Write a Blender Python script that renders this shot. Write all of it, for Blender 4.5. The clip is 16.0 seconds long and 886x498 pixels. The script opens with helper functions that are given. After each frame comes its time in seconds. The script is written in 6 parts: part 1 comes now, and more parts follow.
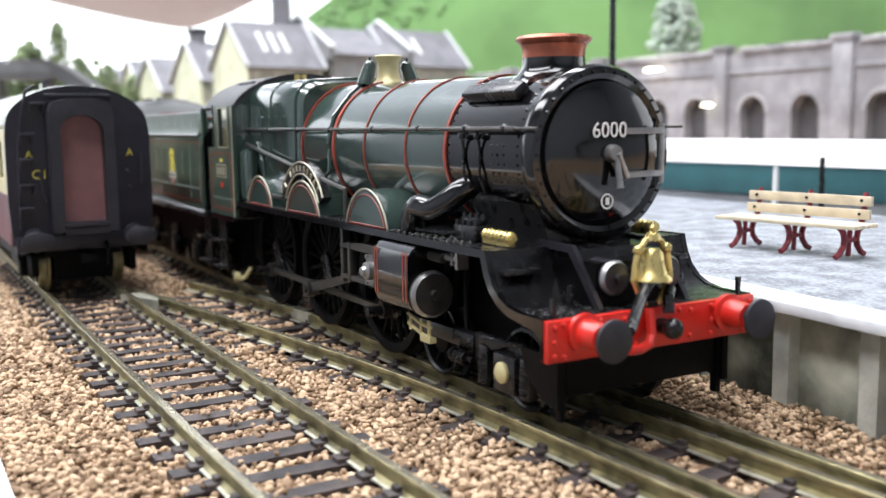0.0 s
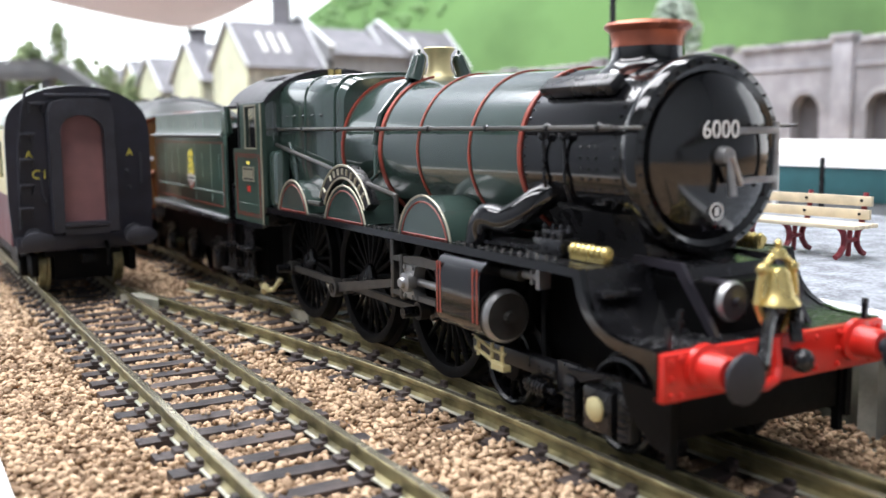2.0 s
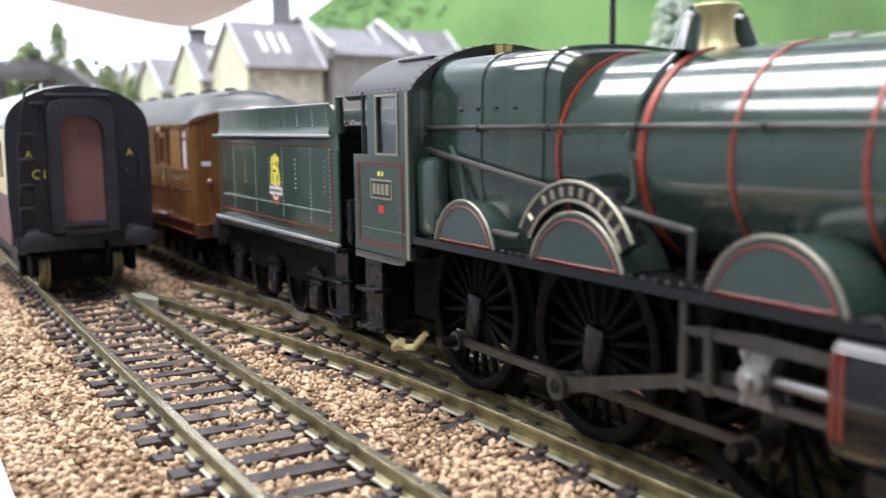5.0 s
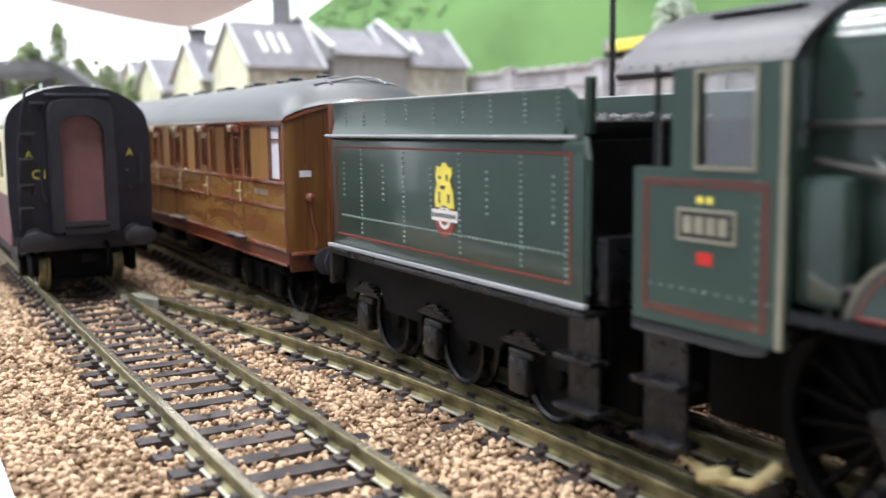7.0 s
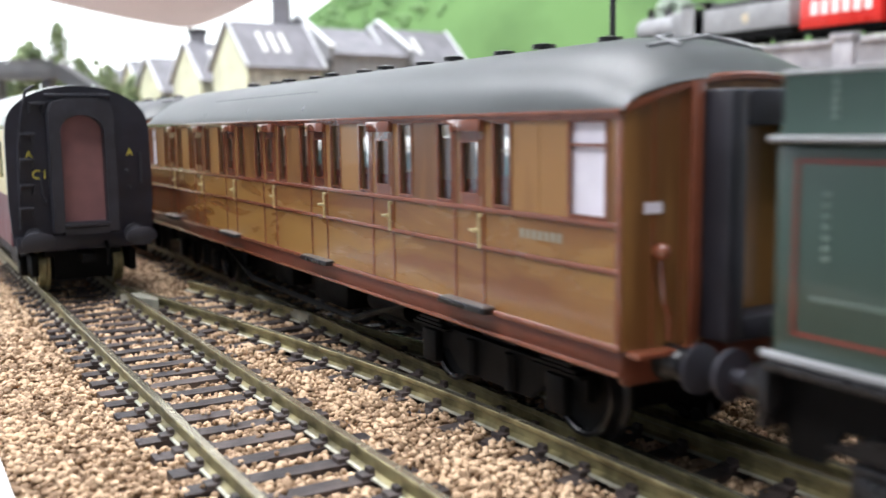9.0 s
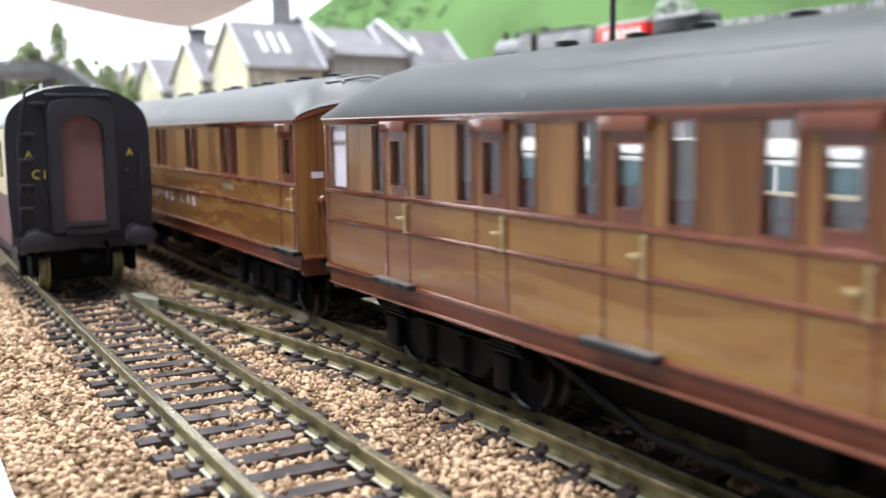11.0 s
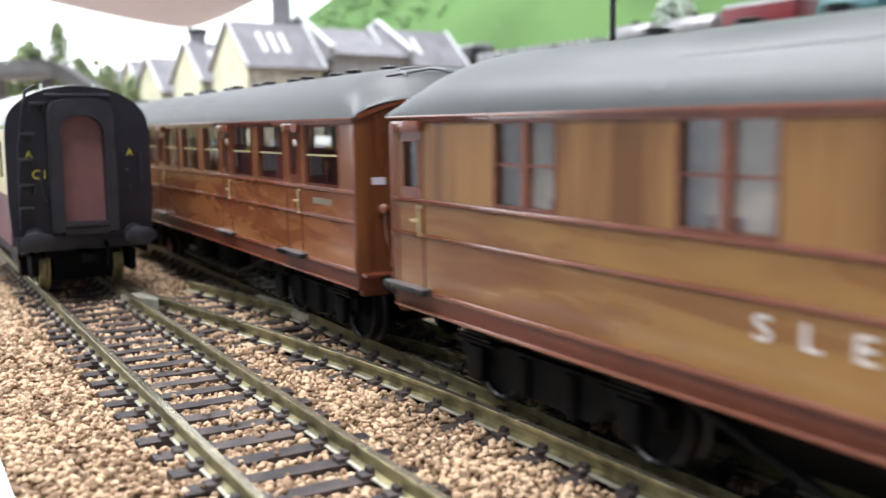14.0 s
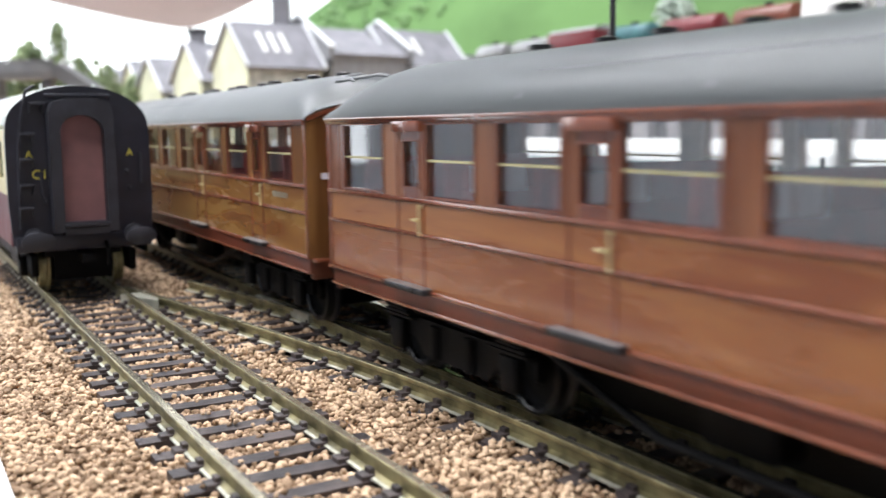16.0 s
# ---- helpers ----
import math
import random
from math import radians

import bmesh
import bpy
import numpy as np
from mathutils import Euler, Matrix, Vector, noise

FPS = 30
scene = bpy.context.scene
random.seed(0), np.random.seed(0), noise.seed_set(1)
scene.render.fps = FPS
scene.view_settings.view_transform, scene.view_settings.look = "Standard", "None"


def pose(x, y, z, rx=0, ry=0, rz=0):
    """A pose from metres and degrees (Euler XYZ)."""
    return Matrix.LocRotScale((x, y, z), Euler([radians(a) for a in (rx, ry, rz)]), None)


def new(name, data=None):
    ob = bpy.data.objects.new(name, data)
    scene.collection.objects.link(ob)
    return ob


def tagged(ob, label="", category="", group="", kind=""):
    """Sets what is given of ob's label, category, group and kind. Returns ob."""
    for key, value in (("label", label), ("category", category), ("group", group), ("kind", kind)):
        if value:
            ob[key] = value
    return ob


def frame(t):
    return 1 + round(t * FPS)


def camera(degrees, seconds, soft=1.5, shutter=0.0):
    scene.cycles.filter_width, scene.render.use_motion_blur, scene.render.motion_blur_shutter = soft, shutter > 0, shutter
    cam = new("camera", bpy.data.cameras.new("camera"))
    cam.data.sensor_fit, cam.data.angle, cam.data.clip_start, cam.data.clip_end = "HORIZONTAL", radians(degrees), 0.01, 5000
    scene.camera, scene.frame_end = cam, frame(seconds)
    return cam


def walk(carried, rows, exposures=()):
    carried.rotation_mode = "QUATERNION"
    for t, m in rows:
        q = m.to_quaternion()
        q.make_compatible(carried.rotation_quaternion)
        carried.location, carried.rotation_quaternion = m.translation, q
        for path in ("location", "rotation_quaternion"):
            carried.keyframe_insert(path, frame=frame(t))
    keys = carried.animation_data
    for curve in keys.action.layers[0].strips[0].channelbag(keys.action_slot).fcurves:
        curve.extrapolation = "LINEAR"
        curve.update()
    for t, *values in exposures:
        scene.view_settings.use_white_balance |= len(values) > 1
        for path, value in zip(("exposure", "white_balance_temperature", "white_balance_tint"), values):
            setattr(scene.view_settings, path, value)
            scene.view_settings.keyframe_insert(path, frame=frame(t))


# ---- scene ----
import collections
# All sizes below are millimetres of a model railway (4 mm to the foot); MM turns them into metres.
MM = 0.001


def at(x, y, z, rx=0, ry=0, rz=0):
    return pose(x * MM, y * MM, z * MM, rx, ry, rz)


# ---- camera ----
cam = camera(49.6, 16.0, 1.5, 0.5)
EYE = at(-83.57, 0, 38.93)
AIM = at(-83.57, 0, 38.93) @ pose(0, 0, 0, 90 - 7.291, 0, -30.127) @ pose(0, 0, 0, 0, 0, -0.727)
walk(cam, [(0.0, AIM), (16.0, AIM)])
cam.data.dof.use_dof = True
cam.data.dof.focus_distance = 0.155
cam.data.dof.aperture_fstop = 31.0

# ---- light: a railway room lit by overhead panels, the last one added fill ----
scene.view_settings.exposure = 0.31
world = bpy.data.worlds.new("room_air")
scene.world = world
world.use_nodes = True
world.node_tree.nodes["Background"].inputs[0].default_value = (0.93, 0.94, 1.0, 1)
world.node_tree.nodes["Background"].inputs[1].default_value = 0.1


def lamp_panel(x, y, z, tx, tz, power, wide, length):
    """A lamp panel whose long side runs beside the tracks, turned towards (tx, tz)."""
    lamp = bpy.data.lights.new("overhead_light", "AREA")
    lamp.shape, lamp.size, lamp.size_y, lamp.energy, lamp.color = "RECTANGLE", wide, length, power, (0.95, 0.95, 1.0)
    ob = new("overhead_light", lamp)
    ob.matrix_world = pose(x, y, z, 0, math.degrees(math.atan2(x - tx, z - tz)), 0)
    return ob


lamp_panel(-0.22, 1.0, 1.6, -0.12, 0.0, 62, 0.55, 3.6)
lamp_panel(-1.0, 0.5, 1.45, 0.0, 0.0, 26, 0.3, 2.2)
# fill lamp added to brighten the sheds and hill at the back
lamp_panel(0.6, 1.1, 1.62, 0.75, 0.0, 22, 0.2, 1.8)

# ---- materials ----
def mat(name, color, rough=0.5, metal=0.0, var=0.12, scale=400.0, bump=0.0, bump_scale=None, coat=0.0, color2=None, random=0.0, island=0.0, stretch=None, spec=0.5, warp=0.0):
    """A node material: two-scale colour variation, wear in the roughness, fine relief."""
    m = bpy.data.materials.new(name)
    m.use_nodes = True
    nt = m.node_tree
    b = nt.nodes["Principled BSDF"]
    b.inputs["Metallic"].default_value = metal
    b.inputs["Coat Weight"].default_value = coat
    b.inputs["Coat Roughness"].default_value = 0.08
    b.inputs["Specular IOR Level"].default_value = spec
    co = nt.nodes.new("ShaderNodeTexCoord")
    src = co.outputs["Object"]
    if stretch:
        mp = nt.nodes.new("ShaderNodeMapping")
        mp.inputs["Scale"].default_value = stretch
        nt.links.new(src, mp.inputs["Vector"])
        src = mp.outputs["Vector"]
    n1 = nt.nodes.new("ShaderNodeTexNoise")
    n1.inputs["Scale"].default_value = scale
    n1.inputs["Detail"].default_value = 6
    n2 = nt.nodes.new("ShaderNodeTexNoise")
    n2.inputs["Scale"].default_value = scale * 0.13
    n2.inputs["Detail"].default_value = 3
    n1.inputs["Distortion"].default_value = warp
    n2.inputs["Distortion"].default_value = warp
    nt.links.new(src, n1.inputs["Vector"])
    nt.links.new(src, n2.inputs["Vector"])
    add = nt.nodes.new("ShaderNodeMath")
    add.operation = "ADD"
    nt.links.new(n1.outputs["Fac"], add.inputs[0])
    nt.links.new(n2.outputs["Fac"], add.inputs[1])
    last = add.outputs[0]
    for amount, kind in ((random, "obj"), (island, "isl")):
        if amount:
            if kind == "obj":
                r = nt.nodes.new("ShaderNodeObjectInfo").outputs["Random"]
            else:
                r = nt.nodes.new("ShaderNodeNewGeometry").outputs["Random Per Island"]
            mad = nt.nodes.new("ShaderNodeMath")
            mad.operation = "MULTIPLY_ADD"
            mad.inputs[1].default_value = amount
            nt.links.new(r, mad.inputs[0])
            sub = nt.nodes.new("ShaderNodeMath")
            sub.operation = "SUBTRACT"
            nt.links.new(last, sub.inputs[0])
            sub.inputs[1].default_value = amount / 2
            nt.links.new(sub.outputs[0], mad.inputs[2])
            last = mad.outputs[0]
    ramp = nt.nodes.new("ShaderNodeValToRGB")
    nt.links.new(last, ramp.inputs["Fac"])
    lo = [max(0, c * (1 - var)) for c in color]
    hi = list(color2) if color2 else [min(1, c * (1 + var)) for c in color]
    ramp.color_ramp.elements[0].position, ramp.color_ramp.elements[0].color = 0.7, (*lo, 1)
    ramp.color_ramp.elements[1].position, ramp.color_ramp.elements[1].color = 1.0, (*hi, 1)
    half = nt.nodes.new("ShaderNodeMath")
    half.operation = "MULTIPLY_ADD"
    half.inputs[1].default_value, half.inputs[2].default_value = 0.85, 0.0
    nt.links.new(last, half.inputs[0])
    nt.links.new(half.outputs[0], ramp.inputs["Fac"])
    nt.links.new(ramp.outputs["Color"], b.inputs["Base Color"])
    rr = nt.nodes.new("ShaderNodeMapRange")
    rr.inputs["From Min"].default_value, rr.inputs["From Max"].default_value = 0.6, 1.4
    rr.inputs["To Min"].default_value, rr.inputs["To Max"].default_value = max(0.02, rough * 0.8), min(1, rough * 1.2)
    nt.links.new(add.outputs[0], rr.inputs["Value"])
    nt.links.new(rr.outputs["Result"], b.inputs["Roughness"])
    if bump:
        n3 = nt.nodes.new("ShaderNodeTexNoise")
        n3.inputs["Scale"].default_value = bump_scale or scale * 2
        n3.inputs["Detail"].default_value = 4
        nt.links.new(src, n3.inputs["Vector"])
        bp = nt.nodes.new("ShaderNodeBump")
        bp.inputs["Strength"].default_value = bump
        bp.inputs["Distance"].default_value = 0.0005
        nt.links.new(n3.outputs["Fac"], bp.inputs["Height"])
        nt.links.new(bp.outputs["Normal"], b.inputs["Normal"])
    return m


def glow(name, color, strength):
    m = bpy.data.materials.new(name)
    m.use_nodes = True
    b = m.node_tree.nodes["Principled BSDF"]
    b.inputs["Base Color"].default_value = (*color, 1)
    b.inputs["Emission Color"].default_value = (*color, 1)
    b.inputs["Emission Strength"].default_value = strength
    return m


def glass_mat(name, tint, see):
    """A thin pane: part clear, part glossy."""
    m = bpy.data.materials.new(name)
    m.use_nodes = True
    nt = m.node_tree
    out = nt.nodes["Material Output"]
    nt.nodes.remove(nt.nodes["Principled BSDF"])
    tr = nt.nodes.new("ShaderNodeBsdfTransparent")
    tr.inputs[0].default_value = (*tint, 1)
    gl = nt.nodes.new("ShaderNodeBsdfGlossy")
    gl.inputs["Roughness"].default_value = 0.03
    fr = nt.nodes.new("ShaderNodeLayerWeight")
    fr.inputs[0].default_value = 0.28
    mul = nt.nodes.new("ShaderNodeMath")
    mul.operation = "MULTIPLY_ADD"
    mul.inputs[1].default_value, mul.inputs[2].default_value = 0.3, 1 - see
    nt.links.new(fr.outputs[1], mul.inputs[0])
    mix = nt.nodes.new("ShaderNodeMixShader")
    nt.links.new(mul.outputs[0], mix.inputs[0])
    nt.links.new(tr.outputs[0], mix.inputs[1])
    nt.links.new(gl.outputs[0], mix.inputs[2])
    nt.links.new(mix.outputs[0], out.inputs[0])
    return m


M = {
    "green": mat("loco_green", (0.03, 0.052, 0.043), 0.2, 0, 0.1, 300, coat=1.0),
    "green_t": mat("tender_green", (0.03, 0.058, 0.045), 0.3, 0, 0.08, 60, coat=0.3),
    "black": mat("gloss_black", (0.003, 0.003, 0.0036), 0.12, 0, 0.3, 300, coat=0.35),
    "satin": mat("satin_black", (0.009, 0.009, 0.0105), 0.28, 0, 0.4, 500, 0.015),
    "matt": mat("matt_black", (0.0035, 0.0035, 0.0038), 0.5, 0, 0.4, 500, 0.1, spec=0.1),
    "red": mat("buffer_red", (0.6, 0.022, 0.014), 0.32, 0, 0.1, 300, coat=0.2),
    "lining": mat("dark_red_lining", (0.2, 0.03, 0.02), 0.4, 0, 0.15, 600),
    "orange": mat("orange_lining", (0.3, 0.05, 0.03), 0.4, 0, 0.15, 600),
    "copper": mat("copper", (0.4, 0.12, 0.07), 0.3, 0.55, 0.15, 300),
    "brass": mat("brass", (0.62, 0.5, 0.2), 0.28, 0.75, 0.12, 400),
    "brasspaint": mat("brass_paint", (0.58, 0.51, 0.27), 0.4, 0.25, 0.12, 400),
    "steel": mat("bright_steel", (0.33, 0.33, 0.33), 0.34, 0.8, 0.2, 400),
    "rod": mat("rod_steel", (0.09, 0.087, 0.082), 0.36, 0.7, 0.2, 400),
    "pale": mat("pale_brass_edge", (0.36, 0.34, 0.26), 0.35, 0.4, 0.12, 400),
    "teakr": mat("red_teak_grain", (0.22, 0.068, 0.024), 0.28, 0, 0.1, 200, 0.02, color2=(0.31, 0.125, 0.038), stretch=(1, 0.16, 1), coat=0.3, warp=1.4),
    "teakrv": mat("red_teak_vertical", (0.18, 0.06, 0.024), 0.3, 0, 0.2, 300, 0.03, color2=(0.26, 0.105, 0.04), stretch=(1, 1, 0.14), coat=0.3),
    "haze": mat("hazy_foliage", (0.1, 0.19, 0.07), 0.95, 0, 0.2, 60, island=0.4, color2=(0.17, 0.29, 0.12)),
    "white": mat("white_paint", (0.76, 0.76, 0.74), 0.5, 0, 0.05, 300),
    "yellow": mat("yellow_paint", (0.92, 0.78, 0.12), 0.5, 0, 0.08, 300),
    "teak": mat("teak_grain", (0.22, 0.085, 0.026), 0.27, 0, 0.14, 150, 0.02, color2=(0.31, 0.168, 0.045), stretch=(1, 0.16, 1), coat=0.35, warp=1.6),
    "teakv": mat("teak_vertical", (0.2, 0.086, 0.027), 0.32, 0, 0.25, 300, 0.03, color2=(0.3, 0.155, 0.05), random=0.35, stretch=(1, 1, 0.14), coat=0.2),
    "mould": mat("teak_beading", (0.2, 0.062, 0.032), 0.16, 0, 0.15, 300, coat=1.0),
    "sole": mat("solebar_brown", (0.13, 0.034, 0.017), 0.34, 0, 0.15, 300),
    "roof": mat("roof_grey", (0.112, 0.123, 0.124), 0.38, 0, 0.12, 60, 0.02, spec=0.45),
    "roofw": mat("roof_white", (0.62, 0.66, 0.64), 0.45, 0, 0.07, 200),
    "cream": mat("coach_cream", (0.7, 0.62, 0.36), 0.45, 0, 0.08, 200),
    "maroon": mat("coach_maroon", (0.13, 0.014, 0.018), 0.4, 0, 0.1, 200),
    "door": mat("corridor_board", (0.22, 0.1, 0.1), 0.55, 0, 0.12, 200),
    "endblk": mat("coach_end_black", (0.011, 0.011, 0.02), 0.4, 0, 0.3, 250, 0.05),
    "rubber": mat("gangway_grey", (0.021, 0.021, 0.029), 0.55, 0, 0.3, 300, 0.08),
    "rail": mat("rail_side", (0.17, 0.15, 0.075), 0.34, 0.6, 0.3, 300, 0.05, color2=(0.36, 0.32, 0.17)),
    "railtop": mat("rail_head", (0.5, 0.46, 0.34), 0.25, 0.85, 0.15, 500),
    "foot": mat("rail_foot", (0.5, 0.5, 0.42), 0.4, 0.6, 0.2, 500),
    "sleeper": mat("sleeper", (0.024, 0.018, 0.02), 0.5, 0, 0.35, 500, 0.2, color2=(0.065, 0.05, 0.047), random=0.3),
    "ballast": mat("ballast_stone", (0.36, 0.228, 0.127), 0.85, 0, 0.4, 900, 0.3, color2=(0.6, 0.435, 0.285), island=0.8),
    "bed": mat("ballast_bed", (0.3, 0.19, 0.11), 0.95, 0, 0.5, 700, 0.8, 900, color2=(0.54, 0.38, 0.25)),
    "plat": mat("platform_grey", (0.2, 0.215, 0.24), 0.75, 0, 0.3, 1500, 0.4, 2500, color2=(0.34, 0.365, 0.4)),
    "edge": mat("platform_edging", (0.66, 0.68, 0.7), 0.6, 0, 0.1, 300, 0.1),
    "conc": mat("concrete", (0.5, 0.51, 0.45), 0.8, 0, 0.3, 140, 0.3, 900),
    "concd": mat("stained_concrete", (0.17, 0.185, 0.13), 0.85, 0, 0.7, 90, 0.3, 700, color2=(0.62, 0.64, 0.52)),
    "stone": mat("viaduct_stone", (0.32, 0.32, 0.345), 0.85, 0, 0.25, 60, 0.3, 300, random=0.3),
    "joint": mat("viaduct_joint", (0.33, 0.33, 0.35), 0.9, 0, 0.2, 90),
    "dark": mat("dark_recess", (0.045, 0.045, 0.05), 0.9, 0, 0.2, 90),
    "grass": mat("painted_field", (0.075, 0.16, 0.045), 0.9, 0, 0.2, 6, 0.1, 80, color2=(0.125, 0.24, 0.08)),
    "leaf": mat("scenic_foliage", (0.13, 0.18, 0.09), 0.9, 0, 0.3, 60, island=0.6, color2=(0.25, 0.32, 0.17)),
    "leafpale": mat("pale_foliage", (0.36, 0.44, 0.36), 0.9, 0, 0.2, 60, island=0.3, color2=(0.5, 0.57, 0.5)),
    "gable": mat("cream_brick", (0.74, 0.78, 0.58), 0.8, 0, 0.14, 40, 0.1),
    "slate": mat("slate_roof", (0.2, 0.2, 0.22), 0.7, 0, 0.2, 60, 0.2, 200),
    "grey": mat("mid_grey_paint", (0.28, 0.29, 0.3), 0.6, 0, 0.15, 100),
    "teal": mat("teal_paint", (0.028, 0.105, 0.115), 0.45, 0, 0.15, 100),
    "benchwood": mat("bench_slat", (0.58, 0.5, 0.36), 0.55, 0, 0.15, 300),
    "benchred": mat("bench_iron", (0.2, 0.02, 0.03), 0.5, 0, 0.15, 300),
    "room": mat("room_wall", (0.38, 0.4, 0.43), 0.8, 0, 0.05, 3),
    # no lamp: emission added so the board reads as overexposed sky
    "sky": glow("sky_board", (0.93, 0.97, 1.0), 0.75),
    "skin": mat("overhang_card", (0.27, 0.205, 0.18), 0.8, 0, 0.12, 30),
    "glass": glass_mat("coach_glass", (0.97, 0.98, 0.97), 0.82),
    "seat": mat("seat_red", (0.3, 0.05, 0.04), 0.8, 0, 0.3, 300),
    "inner": mat("coach_inside", (0.7, 0.6, 0.46), 0.7, 0, 0.3, 200),
    "blind": mat("window_white", (0.78, 0.76, 0.84), 0.5, 0, 0.05, 300),
    "plate": mat("cab_roof_grey", (0.02, 0.018, 0.024), 0.38, 0, 0.3, 200, 0.06),
    # stone darkened in colour to stand for shade inside the arches
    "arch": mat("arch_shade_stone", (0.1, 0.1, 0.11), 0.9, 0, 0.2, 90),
    # paler than the green paint: highlights on rivet heads put into colour
    "rivet": mat("highlit_rivet_heads", (0.2, 0.27, 0.24), 0.25, 0, 0.2, 400, coat=0.4),
    "coal": mat("coal", (0.012, 0.012, 0.014), 0.4, 0, 0.5, 600, island=0.4, color2=(0.06, 0.06, 0.065)),
    "lamp": glow("lamp_glow", (1.0, 0.9, 0.68), 6.0),
}


# ---- mesh tools (millimetres) ----
def part(name, bm, material, parent=None, label="", smooth=True):
    bm.transform(Matrix.Scale(MM, 4))
    bmesh.ops.recalc_face_normals(bm, faces=bm.faces)
    me = bpy.data.meshes.new(name)
    bm.to_mesh(me)
    bm.free()
    if smooth:
        me.polygons.foreach_set("use_smooth", [True] * len(me.polygons))
        me.set_sharp_from_angle(angle=radians(35))
    me.materials.append(M[material] if isinstance(material, str) else material)
    ob = new(name, me)
    if parent:
        ob.parent = parent
    if label:
        ob["label"] = label
    return ob


def hold(name, x=0, y=0, z=0, parent=None):
    ob = new(name)
    ob.matrix_basis = at(x, y, z)
    ob.empty_display_size = 0.01
    if parent:
        ob.parent = parent
    return ob


def box(bm, x0, x1, y0, y1, z0, z1, bevel=0.0, m=None):
    r = bmesh.ops.create_cube(bm, size=1)
    v = r["verts"]
    bmesh.ops.scale(bm, vec=(abs(x1 - x0), abs(y1 - y0), abs(z1 - z0)), verts=v)
    bmesh.ops.translate(bm, vec=((x0 + x1) / 2, (y0 + y1) / 2, (z0 + z1) / 2), verts=v)
    if m:
        bmesh.ops.transform(bm, matrix=m, verts=v)
    if bevel:
        e = list({e for q in v for e in q.link_edges})
        bmesh.ops.bevel(bm, geom=e, offset=bevel, segments=2, affect="EDGES", profile=0.5)
    return bm


def B(x0, x1, y0, y1, z0, z1, bevel=0.0):
    return box(bmesh.new(), x0, x1, y0, y1, z0, z1, bevel)


def rod(bm, p, q, r, r2=None, seg=12, cap=True):
    p, q = Vector(p), Vector(q)
    d = q - p
    m = Matrix.Translation((p + q) / 2) @ d.to_track_quat("Z", "Y").to_matrix().to_4x4()
    bmesh.ops.create_cone(bm, cap_ends=cap, segments=seg, radius1=r, radius2=r if r2 is None else r2, depth=d.length, matrix=m)
    return bm


def lathe(bm, profile, m=None, seg=32, arc=(0, 360)):
    """Turn a profile of (radius, height) round the z axis, then place it by m."""
    full = arc[1] - arc[0] >= 360
    n = seg if full else seg + 1
    rings = []
    for r, z in profile:
        ring = []
        for i in range(n):
            a = radians(arc[0] + (arc[1] - arc[0]) * i / seg)
            v = bm.verts.new((r * math.cos(a), r * math.sin(a), z))
            ring.append(v)
        rings.append(ring)
    for a, b in zip(rings, rings[1:]):
        for i in range(seg):
            j = (i + 1) % n
            try:
                bm.faces.new((a[i], a[j], b[j], b[i]))
            except ValueError:
                pass
    allv = [v for r in rings for v in r]
    if m:
        bmesh.ops.transform(bm, matrix=m, verts=allv)
    bmesh.ops.remove_doubles(bm, verts=allv, dist=1e-4)
    return bm


def prism(bm, outline, axis, lo, hi):
    """A closed outline of 2D points pushed along an axis. x: (y, z) points; y: (x, z); z: (x, y)."""
    def put(p, h):
        return {"x": (h, p[0], p[1]), "y": (p[0], h, p[1]), "z": (p[0], p[1], h)}[axis]
    a = [bm.verts.new(put(p, lo)) for p in outline]
    b = [bm.verts.new(put(p, hi)) for p in outline]
    n = len(a)
    bm.faces.new(a)
    bm.faces.new(b[::-1])
    for i in range(n):
        bm.faces.new((a[i], a[(i + 1) % n], b[(i + 1) % n], b[i]))
    return bm


def sweep(bm, path, r, seg=8):
    """A round bar along a path."""
    for p, q in zip(path, path[1:]):
        rod(bm, p, q, r, seg=seg)
    for p in path[1:-1]:
        bmesh.ops.create_uvsphere(bm, u_segments=seg, v_segments=6, radius=r, matrix=Matrix.Translation(p))
    return bm


def strip(bm, path, outline):
    """A rail-like section (x, z) carried along a plan path of (y, x) points."""
    rows = []
    for i, (y, x) in enumerate(path):
        ya, xa = path[max(0, i - 1)]
        yb, xb = path[min(len(path) - 1, i + 1)]
        d = Vector((xb - xa, yb - ya)).normalized()
        rows.append([bm.verts.new((x + d.y * p, y - d.x * p, z)) for p, z in outline])
    n = len(outline)
    for a, b in zip(rows, rows[1:]):
        for i in range(n):
            bm.faces.new((a[i], a[(i + 1) % n], b[(i + 1) % n], b[i]))
    bm.faces.new(rows[0])
    bm.faces.new(rows[-1][::-1])
    return bm


def glide(points, y):
    """x at y on a smooth line through (y, x) points."""
    p = points
    i = 0
    while i < len(p) - 2 and y > p[i + 1][0]:
        i += 1
    (y0, x0), (y1, x1) = p[i], p[i + 1]
    t = (y - y0) / (y1 - y0)
    s0 = (x1 - p[i - 1][1]) / (y1 - p[i - 1][0]) if i else (x1 - x0) / (y1 - y0)
    s1 = (p[i + 2][1] - x0) / (p[i + 2][0] - y0) if i + 2 < len(p) else (x1 - x0) / (y1 - y0)
    h = y1 - y0
    return (2 * t ** 3 - 3 * t ** 2 + 1) * x0 + (t ** 3 - 2 * t ** 2 + t) * h * s0 + (3 * t ** 2 - 2 * t ** 3) * x1 + (t ** 3 - t ** 2) * h * s1


def lane(u):
    """The running line's sideways drift."""
    return 3.1e-5 * u * u


